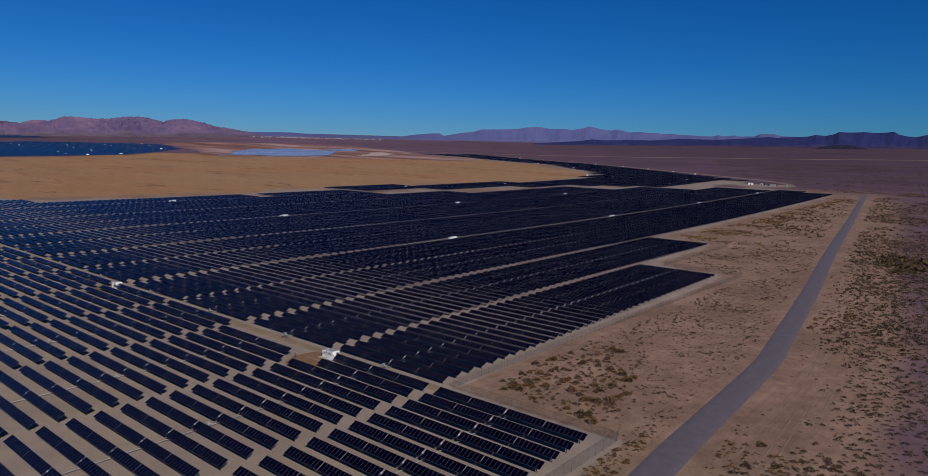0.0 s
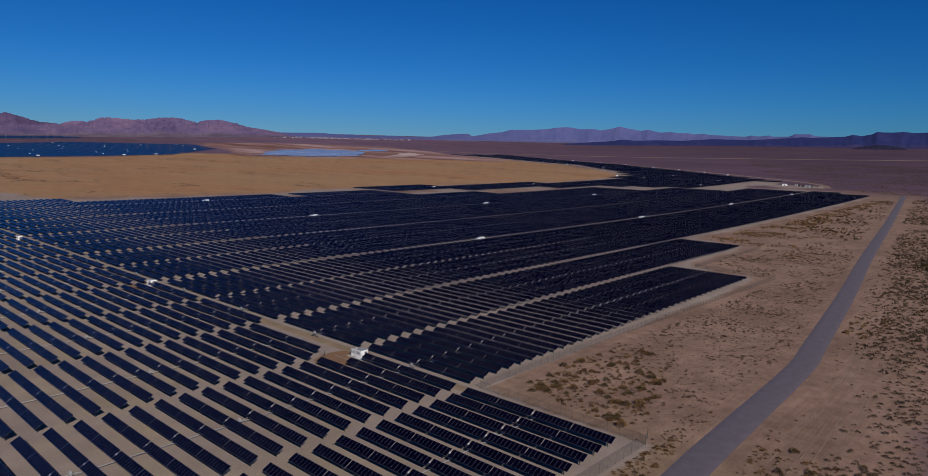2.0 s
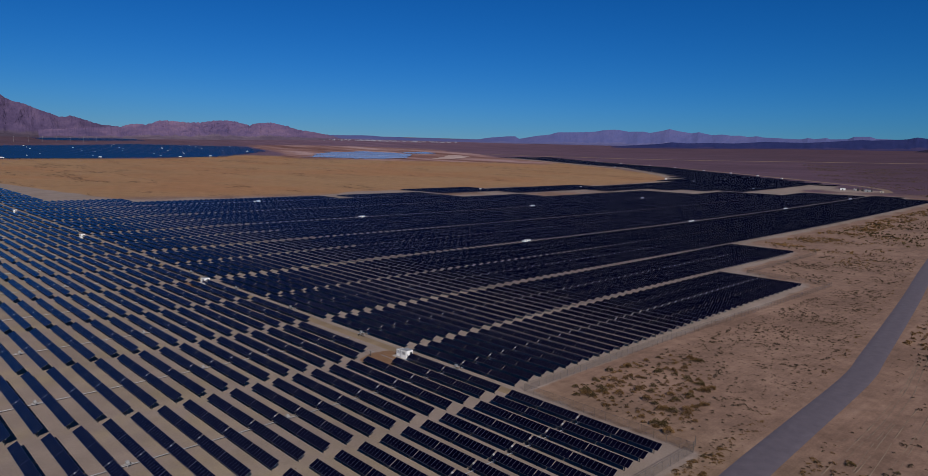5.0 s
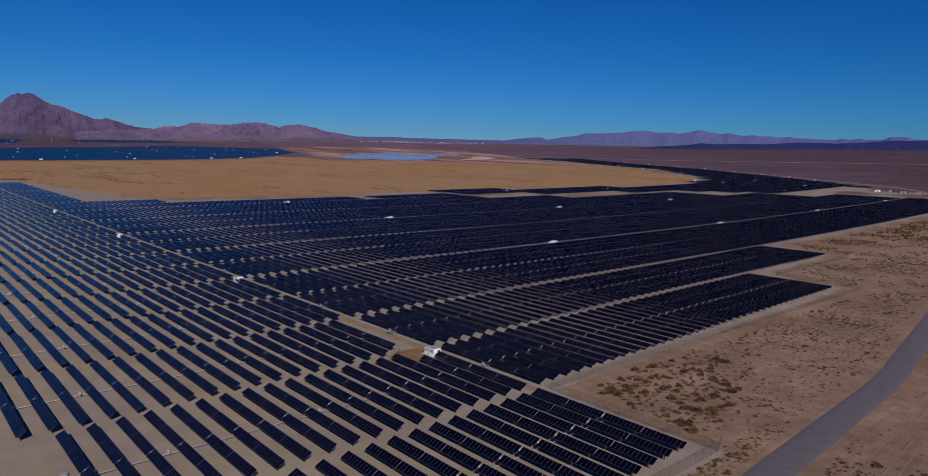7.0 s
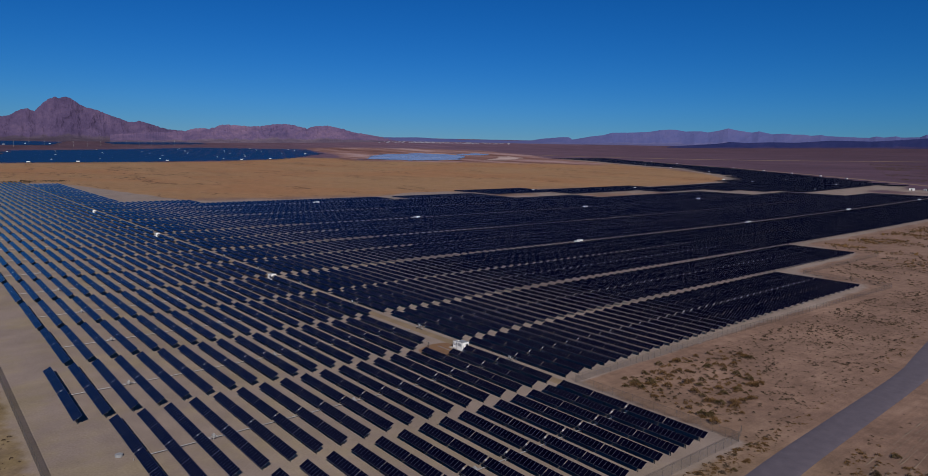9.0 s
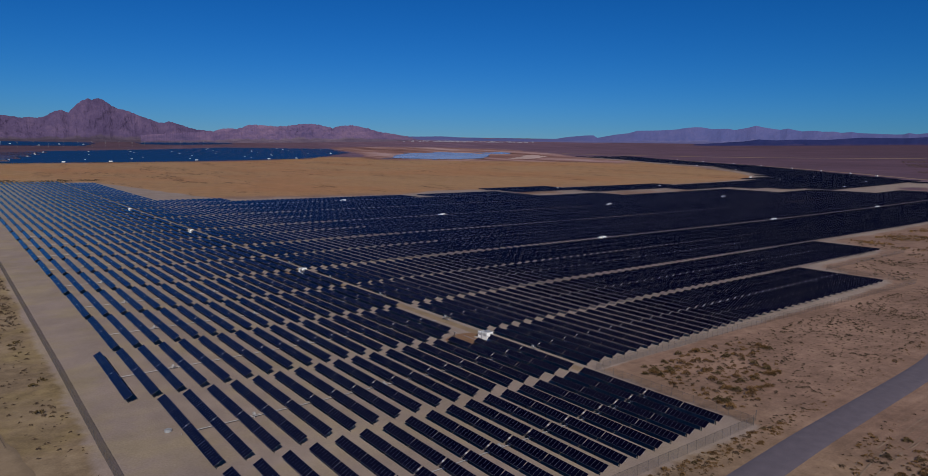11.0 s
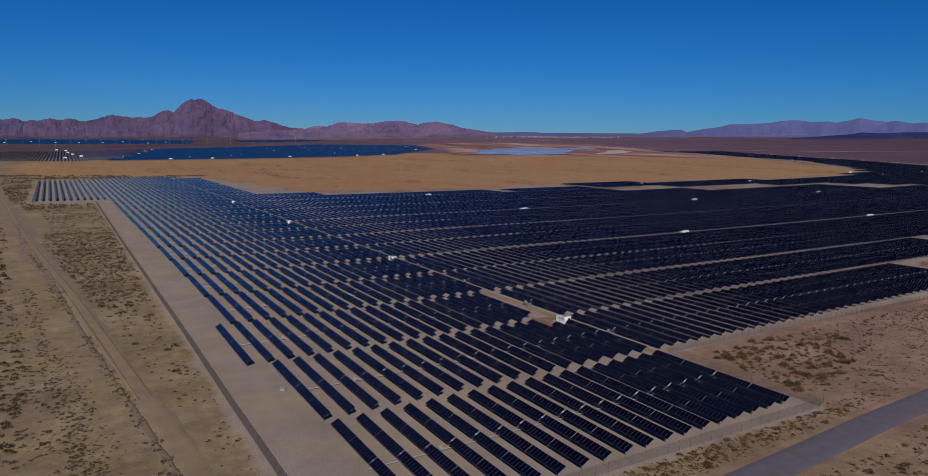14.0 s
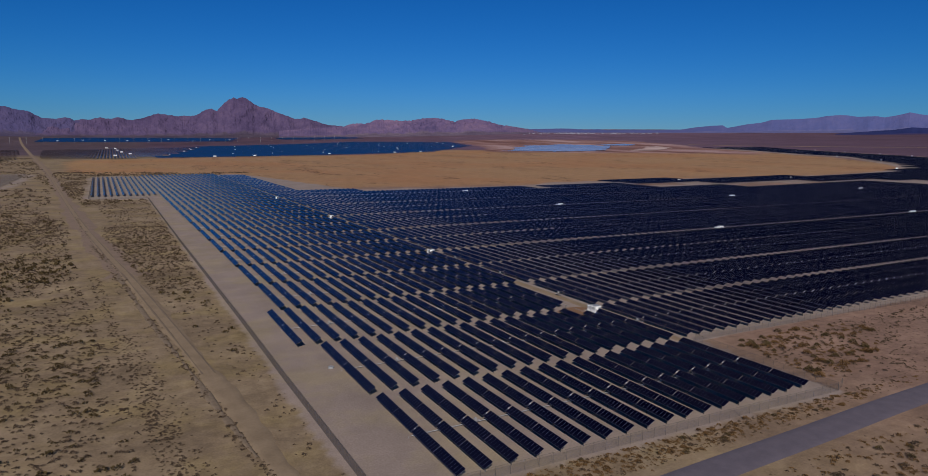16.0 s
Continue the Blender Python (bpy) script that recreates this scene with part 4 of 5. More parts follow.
def build_motor():
    ob = thing("tracker_motor", "small pale drive motor box on a steel post", "motor", pose(0, 0, 0), "tracker drive motors")
    put("post", [((0, 0, 0.25), (0.16, 0.16, 0.9), 0)], [STEEL], ob)
    put("housing", [((0, 0, 0.95), (0.6, 0.8, 0.45), 0), ((0.1, 0.1, 1.24), (0.35, 0.45, 0.18), 0)], [PALE], ob, "pale painted housing", 0.04)
    part("gearbox", rod("gearbox", (0, -0.75, 0.8), (0, 0.75, 0.8), 0.16, STEEL), ob)
    part("arm", rod("arm", (-1.2, 0, 0.7), (1.2, 0, 0.7), 0.05, STEEL), ob)
    return ob


def build_combiner():
    ob = thing("combiner_box", "small grey electrical box with splayed legs and conduits beside the lane", "electrical box", pose(0, 0, 0), "combiner boxes")
    put("cabinet", [((0, 0, 1.45), (0.45, 0.8, 0.6), 0), ((0, 0, 1.78), (0.6, 1.0, 0.06), 0)], [GREY], ob)
    for i in range(8):
        a = radians(22 + 45 * i)
        part("leg", rod("leg", (0.2 * math.cos(a), 0.35 * math.sin(a), 1.2), (1.0 * math.cos(a), 1.5 * math.sin(a), -0.05), 0.06, DARK), ob)
    part("conduit", rod("conduit", (0, -1.9, 0.5), (0, 1.9, 0.5), 0.09, STEEL), ob)
    part("crossarm", rod("crossarm", (-1.3, 0, 1.0), (1.3, 0, 1.0), 0.07, STEEL), ob)
    return ob


motor, combiner = build_motor(), build_combiner()
first_motor = True
for k in range(9):
    for x in (38.6 if k != 2 else 33.0, 72.2, 105.8) + ((144.2, 183.4, 222.6, 261.8, 301) if 1 <= k <= 3 else ()):
        y = row_y(x, k)
        m = pose(x, y, lie(x, y))
        if first_motor:
            motor.matrix_basis, first_motor = m, False
        else:
            copy_thing(motor, m)
combiner.matrix_basis = pose(124.6, row_y(124.6, 1), 0)
for k in range(2, 10):
    copy_thing(combiner, pose(124.6, row_y(124.6, k), lie(124.6, row_y(124.6, k))))


def drive_line(x0, x1, k):
    ob = thing("drive_line", "slim steel drive shaft across the panel rows", "shaft", pose(x0, row_y(x0, k), 0), "tracker drive lines")
    rise = row_y(x1, k) - row_y(x0, k)
    part("shaft", rod("shaft", (-0.8, 0, 0.42), (x1 - x0 + 0.8, rise, 0.42), 0.1, STEEL), ob)
    count = int((x1 - x0) / (PITCH * 3))
    for i in range(count + 1):
        s = i / max(count, 1)
        put("support", [(((x1 - x0) * s - 1.4, rise * s, 0.17), (0.12, 0.12, 0.46), 0)], [STEEL], ob, "", 0)
    return ob


for k in range(10):
    drive_line(LEFT_X - (PITCH if k == 2 else 0), LEFT_X + 17 * PITCH, k)
for k in (1, 2, 3):
    drive_line(RIGHT_X, RIGHT_X + 37 * PITCH, k)


def build_vault(x, y):
    """A round precast concrete vault with a lid."""
    ob = thing("concrete_vault", "round grey steel vault on bare sand", "vault", pose(x, y, 0))
    part("ring", rod("ring", (0, 0, -0.05), (0, 0, 0.45), 0.75, GREY, 18), ob)
    part("lid", rod("lid", (0, 0, 0.45), (0, 0, 0.53), 0.62, GREY, 18), ob)


build_vault(21.4, 131.6)


# ---- fences ----
LINK = 3.05
RUSTY = grained("weathered_steel", (0.0539, 0.0462, 0.0447), (0.0924, 0.0809, 0.077), 2.0, 0.8, 0.2, 0.1, 0.3)
FPOST = rod("fence_post", (0, 0, -0.1), (0, 0, 2.2), 0.03, RUSTY, 6)


def fence_panel_mesh(mat):
    me = bpy.data.meshes.new("mesh_panel")
    v = [(0, -0.012, 0.04), (1, -0.012, 0.04), (1, -0.012, 2.1), (0, -0.012, 2.1)]
    me.from_pydata(v, [], [(0, 1, 2, 3)])
    me.materials.append(mat)
    return me


FMESH = fence_panel_mesh(WIRE)
FSCREEN = fence_panel_mesh(SCREEN)
FRAIL = rod("rail", (0, 0, 2.12), (1, 0, 2.12), 0.025, RUSTY, 6)
for line, label in zip(FENCES, ("tall chain-link fence with steel posts beside the dirt track", "chain-link fence with steel posts along the asphalt road", "chain-link fence with steel posts below the panel block")):
    ob = thing("fence", label, "fence", pose(0, 0, 0))
    carry = 0
    for (x0, y0), (x1, y1) in zip(line, line[1:]):
        far = math.hypot(x1 - x0, y1 - y0)
        step = LINK if y0 < 300 else 2 * LINK
        count = max(1, round(far / step))
        turn = math.degrees(math.atan2(y1 - y0, x1 - x0))
        for i in range(count):
            s = i / count
            x, y = x0 + (x1 - x0) * s, y0 + (y1 - y0) * s
            m = pose(x, y, lie(x, y), 0, 0, turn)
            part("fence_post", FPOST, ob, "", m)
            wide = m @ Matrix.Diagonal((far / count, 1, 1, 1))
            part("mesh_panel", FSCREEN if line is FENCES[0] else FMESH, ob, "", wide)
            if y0 < 200:
                part("rail", FRAIL, ob, "", wide)

# gate posts at the corner by the road
gate = thing("gate", "closed chain-link gate at the fence corner", "gate", pose(126.6, 61.6, 0, 0, 0, 20))
for i, x in enumerate((0, 3.4)):
    part("gate_post", rod("gate_post", (x, 0, -0.1), (x, 0, 2.3), 0.06, RUSTY), gate)
part("gate_mesh", FMESH, gate, "", Matrix.Diagonal((3.4, 1, 1, 1)))
part("gate_brace", rod("gate_brace", (0, 0, 0.2), (3.4, 0, 2.1), 0.03, RUSTY, 6), gate)


# ---- far things ----
def build_pole():
    ob = thing("utility_pole", "tall grey steel power pole on the far plain", "utility pole", pose(0, 0, 0), "far power poles")
    part("shaft", rod("shaft", (0, 0, -0.5), (0, 0, 28), 0.3, GREY, 6), ob)
    put("crossarm", [((0, 0, 26.0), (5, 0.3, 0.3), 0), ((0, 0, 23.5), (5, 0.3, 0.3), 0)], [GREY], ob, "", 0)
    return ob


pole = build_pole()
pole.matrix_basis = pose(-420, 3560, lie(-420, 3560))
for i in range(1, 26):
    x, y = -420 + 62 * i, 3560 + 11 * i
    copy_thing(pole, pose(x, y, lie(x, y)))
WOOD = grained("pole_wood", (0.0462, 0.0347, 0.027), (0.0847, 0.0655, 0.0501), 2.0, 0.9, 0, 0.1, 0.2)
wood_pole = thing("utility_pole", "short dark wooden power pole beside the far road", "utility pole", pose(1180, 92, lie(1180, 92), 0, 0, 80), "roadside power poles")
part("shaft", rod("shaft", (0, 0, -0.5), (0, 0, 12), 0.2, WOOD, 6), wood_pole)
put("crossarm", [((0, 0, 11.2), (2.6, 0.18, 0.18), 0)], [WOOD], wood_pole, "", 0)
for i in range(1, 12):
    x, y = 1180 + 95 * i, 92 + 14 * i
    copy_thing(wood_pole, pose(x, y, lie(x, y), 0, 0, 80))


def shed(x, y, sx, sy, h, mat, label):
    ob = thing("substation_building", label, "building", pose(x, y, lie(x, y), 0, 0, 12), "substation yard")
    put("wall", [((0, 0, h / 2 - 0.3), (sx, sy, h + 0.6), 0)], [mat], ob)
    put("roof", [((0, 0, h + 0.15), (sx + 0.8, sy + 0.8, 0.3), 0)], [GREY], ob)
    part("door", boxes("door", [((0, 0, 1.1), (0.06, 1.6, 2.2), 0)], [DARK]), ob, "", pose(-sx / 2 - 0.03, 0, 0))


CREAM = grained("cream_paint", (0.308, 0.2772, 0.2233), (0.4004, 0.3619, 0.2926), 1.2, 0.6, 0, 0.05, 0.3)
shed(1313, 399, 5, 8, 3.6, WHITE, "white substation building on the far yard")
shed(1322, 382, 4, 4, 3.0, WHITE, "small white substation hut on the far yard")
shed(1298, 334, 4, 5, 3.0, CREAM, "pale substation hut by the far road")
shed(1300, 356, 6, 9, 3.5, GREY, "grey equipment shelter in the substation yard")
for i in range(4):
    x, y = 1306 + 4 * i, 352 + 8 * i
    ob = thing("switchgear", "dark steel switchgear frame in the substation yard", "switchgear", pose(x, y, lie(x, y)), "substation yard")
    for sx in (-2, 2):
        part("column", rod("column", (sx, 0, -0.3), (sx, 0, 7), 0.25, DARK, 6), ob)
    part("beam", rod("beam", (-2.6, 0, 6.6), (2.6, 0, 6.6), 0.25, DARK, 6), ob)
    put("cabinet", [((0, 0, 1.4), (2.4, 3, 3), 0)], [DARK], ob)


# a town under the far rim, too small to tell its houses apart
TOWN = grained("hazy_house_walls", (0.2, 0.2, 0.25), (0.28, 0.28, 0.34), 0.1, 0.9, 0, 0.05, 0.1)
rnd = random.Random(9)
items = []
for _ in range(150):
    a, r = radians(rnd.triangular(46, 58, 54)), rnd.uniform(4340, 4475)
    x, y = r * math.cos(a), r * math.sin(a)
    items.append(((x, y, lie(x, y) + 2), (rnd.uniform(3, 9), rnd.uniform(3, 9), rnd.uniform(2.5, 4.5)), 0))
tagged(new("far_town", boxes("far_town", items, [TOWN])), "pale scattered houses of a far desert town", "town", kind="stuff")


# ---- desert shrubs ----
OLIVE = leaf_material("creosote_leaves", LEAF[0], LEAF[1])
DRY = leaf_material("dry_brush_leaves", DRYLEAF[0], DRYLEAF[1])
GOLD = leaf_material("golden_brush_leaves", (0.0447, 0.0246, 0.01), (0.1386, 0.0785, 0.0323))
TWIG = grained("shrub_twigs", (0.0501, 0.0331, 0.0231), (0.0886, 0.0616, 0.0447), 4.0, 0.95, 0, 0.1, 0.1)


def clump(rnd, n, size, spread, flat=0.62):
    """Leaf sprays: small bent blades scattered through an uneven low crown."""
    verts, faces = [], []
    for _ in range(n):
        a, r, up = rnd.uniform(0, 6.283), spread * math.sqrt(rnd.random()), rnd.random()
        lobe = 0.72 + 0.38 * math.sin(3 * a + 1.3) * rnd.random()
        x, y = r * lobe * math.cos(a), r * lobe * math.sin(a)
        z = 0.08 + flat * (1 - 0.75 * (r / spread) ** 2) * (0.35 + 0.65 * up)
        d = Vector((x, y, rnd.uniform(0.1, 0.9))).normalized()
        side = d.cross(Vector((rnd.uniform(-1, 1), rnd.uniform(-1, 1), rnd.uniform(-0.3, 1)))).normalized() * size * rnd.uniform(0.35, 0.6)
        c = Vector((x, y, z))
        tip = c + d * size * rnd.uniform(0.8, 1.5)
        base = len(verts)
        verts += [tuple(c - side * 0.6), tuple(c + side * 0.6), tuple((c + tip) / 2 + side * 1.1 + Vector((0, 0, size * 0.15))), tuple(tip), tuple((c + tip) / 2 - side * 1.1)]
        faces += [(base, base + 1, base + 2, base + 3), (base, base + 3, base + 4)]
    return verts, faces


def mesh_from(name, verts, faces, mat):
    me = bpy.data.meshes.new(name)
    me.from_pydata(verts, [], faces)
    me.materials.append(mat)
    return me


def twigs(rnd):
    verts, faces = [], []
    for i in range(9):
        a = i * 0.7 + rnd.uniform(-0.3, 0.3)
        out = Vector((math.cos(a), math.sin(a), 0))
        tip = out * rnd.uniform(0.3, 0.75) + Vector((0, 0, rnd.uniform(0.4, 0.75)))
        side = Vector((-out.y, out.x, 0)) * 0.025
        base = len(verts)
        verts += [tuple(out * 0.04 - side + Vector((0, 0, -0.08))), tuple(out * 0.04 + side + Vector((0, 0, -0.08))), tuple(out * 0.09 + Vector((0, 0, -0.08))), tuple(tip)]
        faces += [(base, base + 1, base + 3), (base + 1, base + 2, base + 3), (base + 2, base, base + 3)]
    return verts, faces


rnd = random.Random(12)
VARIANTS = []
for i in range(7):
    mat = OLIVE if i < 3 else GOLD if i < 5 else DRY
    VARIANTS.append((mesh_from("foliage", *clump(rnd, 280, 0.115, 0.95, (1.0, 0.85, 0.9, 1.05, 0.75, 0.7, 0.7)[i]), mat), mesh_from("stem", *twigs(rnd), TWIG)))
LABELS = ("olive-green creosote shrub on bare sand", "golden-brown dry bush on bare sand", "dry grey-brown brush clump on bare sand")


def shrub(x, y, size, i):
    ob = thing("shrub", LABELS[0 if i < 3 else 1 if i < 5 else 2], "shrub", pose(x, y, on_soil(x, y) - 0.04, 0, 0, (x * 37 + y * 71) % 360) @ Matrix.Diagonal((size, size, size * 0.9, 1)), "desert shrubs")
    part("foliage", VARIANTS[i][0], ob)
    part("stem", VARIANTS[i][1], ob)


def free(x, y, road=5.2, fence=1.2):
    return off_line(x, y, ROAD) > road and all(off_line(x, y, f) > fence for f in FENCES) and not inside(x, y, GRADED_AREAS[0])


def scatter(rnd, poly, count, low, high, power=2.0, clumpy=0.0, keep=free, scale=0.06):
    xs, ys = [p[0] for p in poly], [p[1] for p in poly]
    out, tries = [], 0
    while len(out) < count and tries < count * 40:
        tries += 1
        x, y = rnd.uniform(min(xs), max(xs)), rnd.uniform(min(ys), max(ys))
        if not inside(x, y, poly) or not keep(x, y):
            continue
        if clumpy and noise.noise((x * scale, y * scale, 7)) < clumpy * rnd.random() * 1.2 - 0.25:
            continue
        out.append((x, y, low + (high - low) * rnd.random() ** power))
    return out


rnd = random.Random(5)
near = []
near += [(*s, rnd.choice((0, 3, 3, 4, 4, 1))) for s in scatter(rnd, [(135, 101), (158, 103), (186, 101), (190, 92), (172, 79), (140, 68), (131, 69), (134, 84)], 105, 0.6, 1.7, 1.7)]
near += [(131.2, 69.8, 1.75, 3), (133.8, 72.5, 1.4, 1), (140, 98, 1.6, 1), (137, 96, 1.5, 3)]
near += [(*s, rnd.choice((0, 3, 3, 4, 4, 5, 6))) for s in scatter(rnd, [(36, 52), (128, 55.5), (136, 60), (36, 59.8)], 110, 0.45, 1.05, 1.5)]
near += [(*s, rnd.choice((0, 1, 2, 4, 5, 6))) for s in scatter(rnd, [(70, 39), (150, 44), (150, 22), (70, 14)], 85, 0.45, 1.3, 1.4)]
near += [(3.8, 134.2, 1.0, 5), (5.5, 131.4, 0.5, 4), (5.2, 125.6, 0.5, 4)]
for x, y, s, i in near[:298]:
    shrub(x, y, s, i)

# the countless rest: low scrub over the plain, three kinds of tuft laid out again and again
TUFTS = []
for blades, size in ((40, 0.25), (12, 0.5), (5, 0.85)):
    kinds = []
    for i in range(5):
        v, f = clump(rnd, blades, size, 0.92, 0.66)
        kinds.append((np.array(v), f))
    TUFTS.append(kinds)


def scrub(name, spots, mat, label):
    verts, faces, base = [], [], 0
    for x, y, s in spots:
        far = math.hypot(x - 10, y - 30)
        v, f = TUFTS[0 if far < 210 else 1 if far < 430 else 2][int(x * 13 + y * 7) % 5]
        a = (x * 3.1 + y * 1.7) % 6.283
        c, si = math.cos(a) * s, math.sin(a) * s
        verts.append(np.stack([x + v[:, 0] * c - v[:, 1] * si, y + v[:, 0] * si + v[:, 1] * c, on_soil(x, y) - 0.05 * s + v[:, 2] * s], 1))
        faces += [tuple(base + j for j in q) for q in f]
        base += len(v)
    me = mesh_from(name, np.concatenate(verts).tolist(), faces, mat)
    return tagged(new(name, me), label, "scrub", kind="stuff")


def off_track(x, y):
    return free(x, y) and off_line(x, y, TRACK) > 4.2


def along(rnd, line, count, width, low, high):
    out = []
    for _ in range(count):
        i = rnd.randrange(len(line) - 1)
        s = rnd.random()
        (x0, y0), (x1, y1) = line[i], line[i + 1]
        out.append((x0 + (x1 - x0) * s + rnd.gauss(0, width), y0 + (y1 - y0) * s + rnd.gauss(0, width), low + (high - low) * rnd.random() ** 2))
    return out


WEST = [(-26, 60), (-26, 130), (-34, 200), (-45, 330), (-75, 600), (-260, 640), (-200, 300), (-110, 60)]
dry_spots = scatter(rnd, WEST, 12500, 0.25, 0.8, 1.8, 0.15, off_track)
dry_spots += along(rnd, [(-56, 588), (-38, 380), (-31.4, 330), (-18.8, 206), (-12.8, 154), (-8.6, 115), (-4, 70)], 700, 0.8, 0.2, 0.65)
dry_spots += along(rnd, [(-36, 290), (-29, 192), (-23.6, 127), (-20, 93), (-18, 60)], 600, 1.5, 0.22, 0.65)
dry_spots += scatter(rnd, [(-10, 90), (7, 66), (5, 380), (2, 710), (-45, 716), (-18, 300)], 1900, 0.2, 0.75, 2.3, 0.2, off_track)
dry_spots += scatter(rnd, [(128, 57), (200, 60), (350, 82), (480, 100), (470, 150), (356, 146), (350, 104), (190, 104), (175, 78)], 1500, 0.2, 0.75, 2.0, 0.4)
dry_spots += scatter(rnd, [(356, 150), (480, 104), (1090, 184), (1110, 205), (480, 195), (470, 158)], 800, 0.35, 1.0, 2.0, 0.6, scale=0.03)
clear_road = lambda x, y: free(x, y, max(5.2, (13 if x > 230 else 21 if x > 140 else 5.2) + rnd.gauss(0, 4)))
dry_spots += scatter(rnd, [(112, 30), (150, 32), (264, 54), (400, 74), (600, 100), (600, 55), (251, 12), (157, 0), (112, -5)], 4600, 0.3, 0.9, 1.8, 0.0, clear_road)
dry_spots += scatter(rnd, [(34, 51), (128, 54), (150, 58), (135, 62), (34, 60)], 700, 0.14, 0.5, 2.0)
dry_spots += scatter(rnd, [(70, 36), (200, 44), (380, 66), (760, 122), (1100, 166), (1300, 150), (1200, 40), (500, 10), (260, 0), (130, -10)], 5500, 0.35, 1.2, 2.0, 0.3, clear_road, 0.02)
dry_spots += scatter(rnd, [(1180, 210), (1330, 320), (1700, 560), (2500, 900), (2500, 100), (1300, 100)], 9000, 0.45, 1.3, 2.0, 0.3, scale=0.01)
dry_spots += scatter(rnd, [(134, 101), (158, 104), (190, 103), (200, 90), (172, 74), (140, 66), (130, 66)], 260, 0.25, 0.8, 1.6)
dry_spots += scatter(rnd, [(-24, 60), (-26, 130), (-34, 215), (-110, 230), (-120, 60)], 1500, 0.3, 0.95, 1.8, 0.0, off_track)
dry_spots += scatter(rnd, [(-28, 250), (4, 240), (4, 470), (-36, 480)], 1500, 0.3, 0.8, 1.8, 0.0, off_track)
dry_spots += scatter(rnd, [(-60, 300), (-50, 420), (-70, 640), (-300, 900), (-330, 560), (-150, 300)], 5000, 0.4, 1.1, 1.8, 0.25, off_track, 0.02)
dry_spots += scatter(rnd, [(-120, 1180), (170, 1178), (200, 1215), (-30, 1290), (-110, 1320)], 500, 0.8, 2.0, 1.8, 0.4, off_track, 0.015)
dry_spots += scatter(rnd, [(-100, 1040), (-58, 1040), (-55, 760), (-75, 760)], 260, 0.5, 1.3, 1.8, 0.2, off_track)
dry_spots += scatter(rnd, [(-75, 640), (-130, 1340), (-210, 2100), (-420, 1750), (-420, 1310), (-160, 1290), (-140, 880), (-420, 860), (-330, 620)], 2600, 0.7, 1.9, 1.8, 0.3, off_track, 0.012)
dry_spots += scatter(rnd, [(-50, 640), (2, 700), (-55, 735), (-62, 1160), (160, 1165), (-30, 1260), (-112, 1240)], 700, 0.6, 1.6, 1.8, 0.3, off_track, 0.02)
gold_spots = scatter(rnd, [(34, 51), (128, 55.5), (136, 60), (34, 60)], 420, 0.25, 0.7, 1.8)
verge = [(x, y) for x, y in ROAD if 50 < x < 500]
gold_spots += along(rnd, [(x, y + 7.6) for x, y in verge], 420, 0.9, 0.12, 0.5)
dry_spots += along(rnd, [(x, y - 7.8) for x, y in verge], 300, 0.9, 0.12, 0.5)
dry_spots += scatter(rnd, [(128, 58), (200, 62), (350, 84), (350, 104), (190, 104), (175, 78)], 1500, 0.1, 0.4, 1.6)
gold_spots += scatter(rnd, [(258, 56), (300, 60), (300, 48), (255, 44)], 60, 0.4, 1.1, 1.5)
gold_spots += scatter(rnd, [(55, 38), (135, 45), (150, 44), (140, 24), (60, 16)], 420, 0.3, 0.85, 1.8)
gold_spots += scatter(rnd, [(135, 101), (158, 103), (186, 101), (190, 92), (172, 79), (140, 68), (131, 69), (134, 84)], 160, 0.3, 0.8, 1.5)
gold_spots += scatter(rnd, [(488, 172), (560, 168), (800, 176), (1040, 192), (1040, 204), (700, 200), (490, 198)], 900, 0.5, 1.2, 1.6, 0.3, scale=0.03)
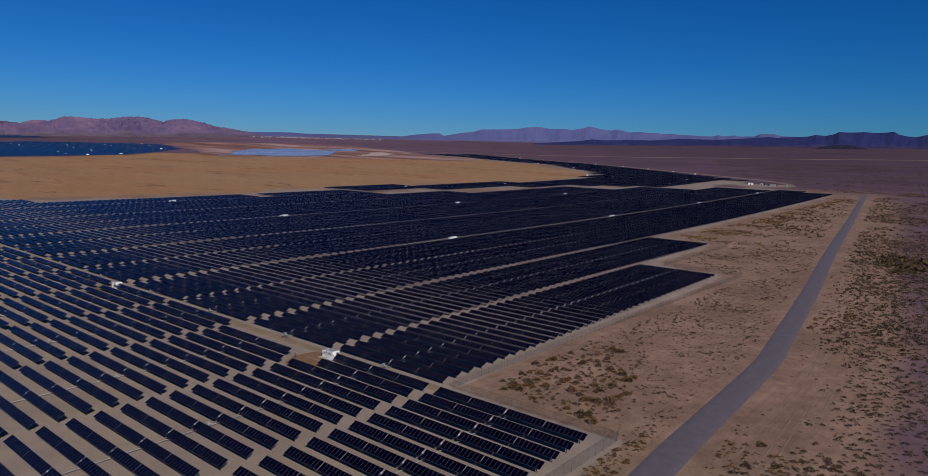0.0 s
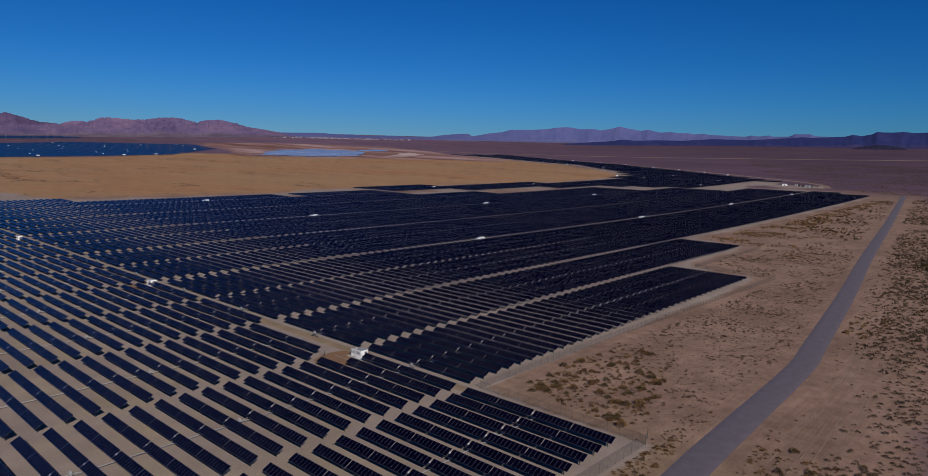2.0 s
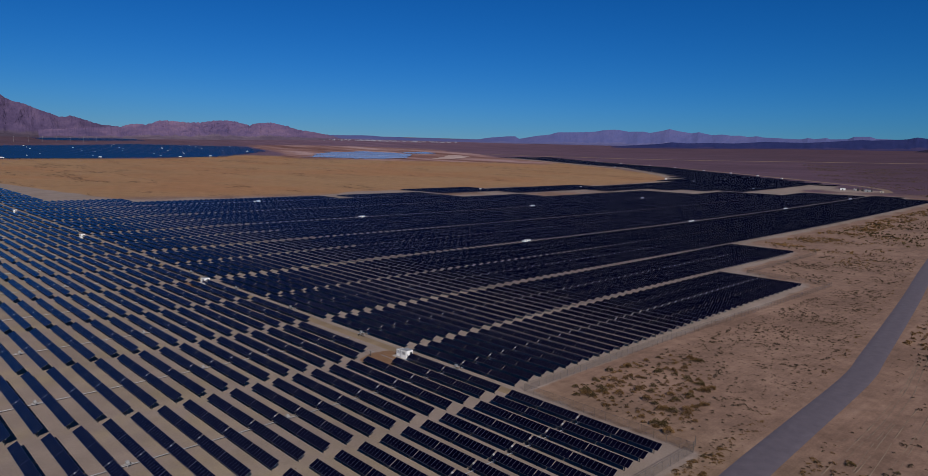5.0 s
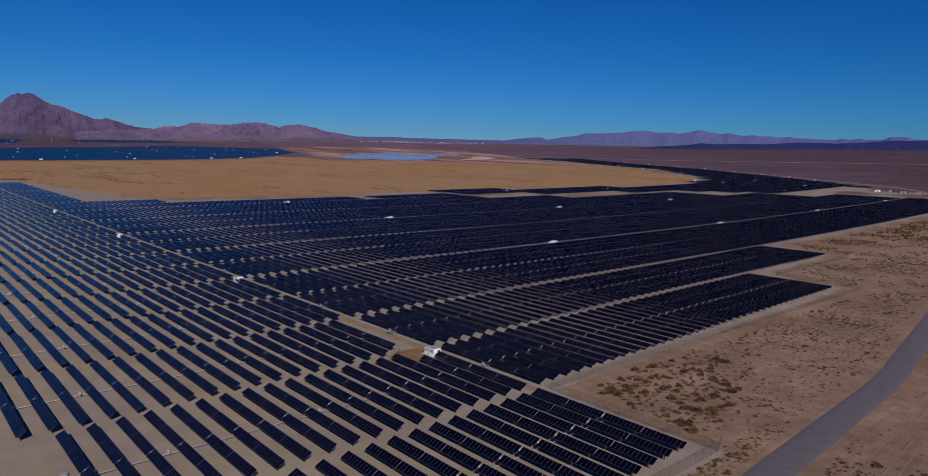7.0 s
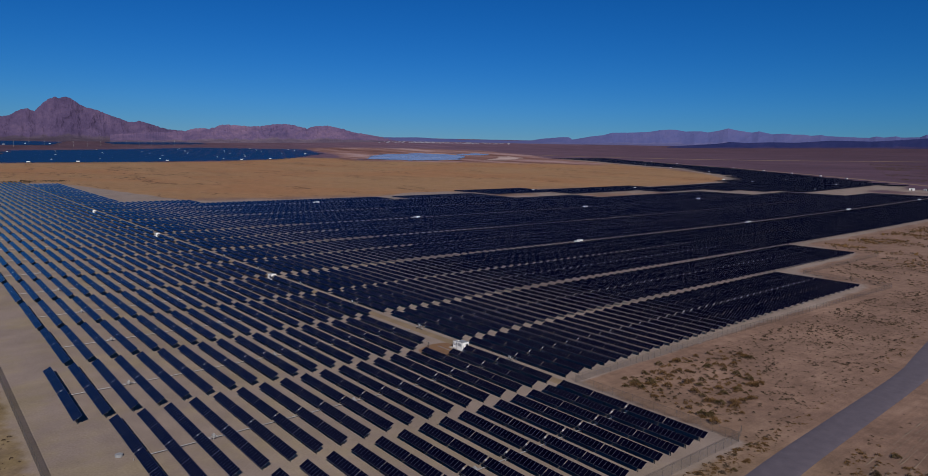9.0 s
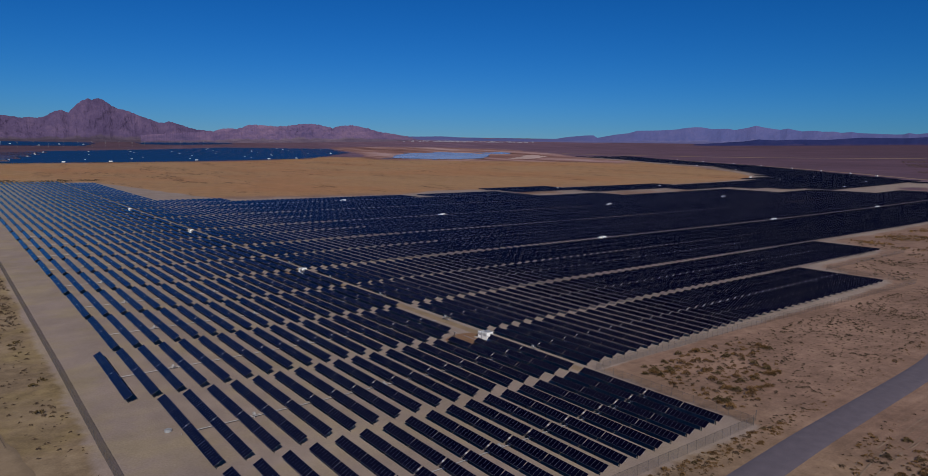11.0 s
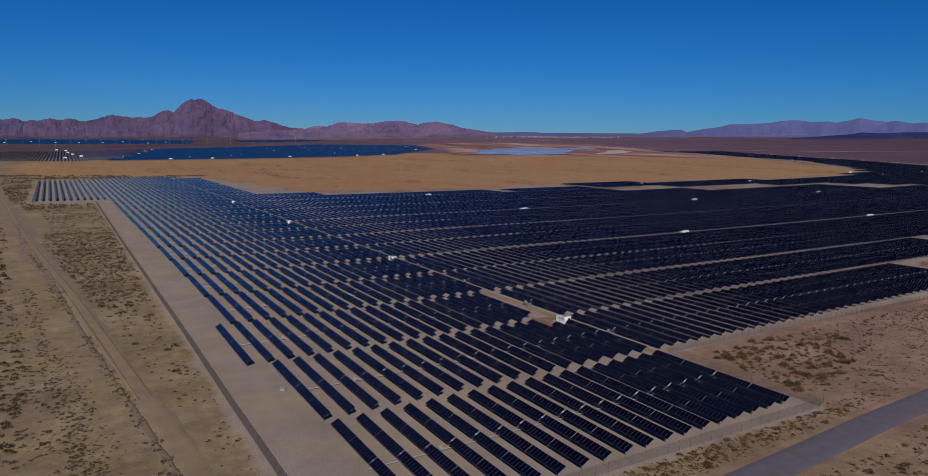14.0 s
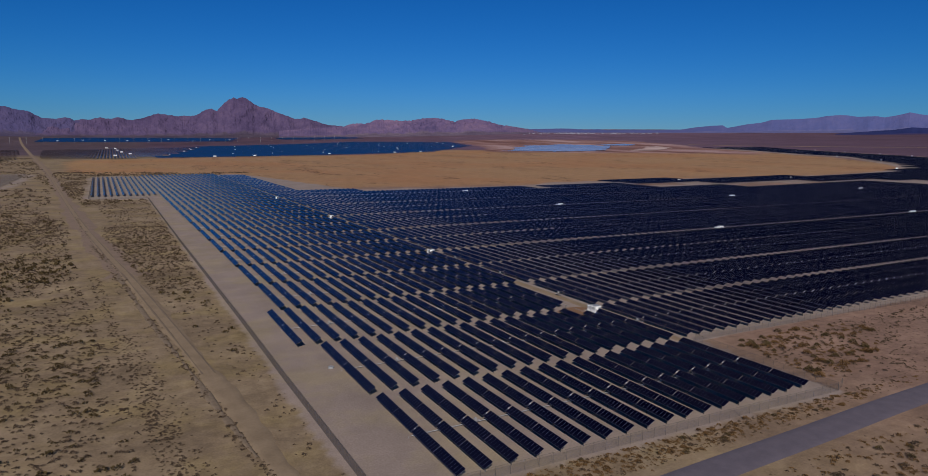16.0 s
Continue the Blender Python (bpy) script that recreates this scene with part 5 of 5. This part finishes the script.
gold_spots += scatter(rnd, [(420, 110), (560, 130), (760, 155), (760, 175), (480, 165), (440, 140)], 260, 0.4, 1.0, 1.8, 0.5, scale=0.03)
olive_spots = scatter(rnd, [(-78, 330), (-48, 362), (-45, 300), (-62, 255), (-90, 250)], 140, 0.7, 1.8, 1.3, 0.0, off_track)
olive_spots += scatter(rnd, [(-9, 150), (5, 140), (4, 420), (-30, 430), (-20, 280)], 90, 0.6, 1.4, 1.6, 0.0, off_track)
olive_spots += scatter(rnd, WEST, 1100, 0.5, 1.5, 2.0, 0.5, off_track, scale=0.03)
olive_spots += scatter(rnd, [(-28, 75), (-30, 130), (-36, 190), (-95, 215), (-85, 70)], 130, 0.7, 1.5, 1.6, 0.0, off_track)
dry_spots += along(rnd, [(-25, 190), (-21.5, 140), (-18.5, 105), (-16, 75)], 500, 2.2, 0.2, 0.5)
olive_spots += scatter(rnd, [(-34, 110), (-60, 110), (-66, 215), (-33, 180)], 60, 0.6, 1.3, 1.5, 0.0, off_track)
olive_spots += scatter(rnd, [(480, 70), (505, 64), (500, 34), (425, 28), (425, 52)], 150, 0.8, 1.9, 1.4)
olive_spots += scatter(rnd, [(560, 118), (860, 158), (1060, 186), (1060, 202), (600, 190)], 240, 0.6, 1.5, 1.5, 0.4, scale=0.02)
olive_spots += scatter(rnd, [(240, 40), (330, 52), (460, 72), (800, 128), (1100, 160), (1100, 60), (500, 10), (260, 10)], 420, 0.6, 1.6, 1.6, 0.7, scale=0.012)
olive_spots += scatter(rnd, [(-50, 640), (-8, 690), (-55, 720), (-110, 1250), (-125, 1100)], 160, 0.5, 1.4, 1.6, 0.3, off_track)
for _ in range(420):
    k, x = rnd.randrange(0, 5), rnd.uniform(20, 330)
    if k > 0 or x < 118:
        dry_spots.append((x, row_y(x, k) + STRIP / 2 + rnd.gauss(0, 0.8), rnd.uniform(0.08, 0.24)))
scrub("dry_scrub", dry_spots, DRY, "low grey-brown scrub scattered over desert sand")
scrub("golden_scrub", gold_spots, GOLD, "golden-brown dry brush scattered over desert sand")
scrub("olive_scrub", olive_spots, OLIVE, "olive-green brush clumps scattered over desert sand")
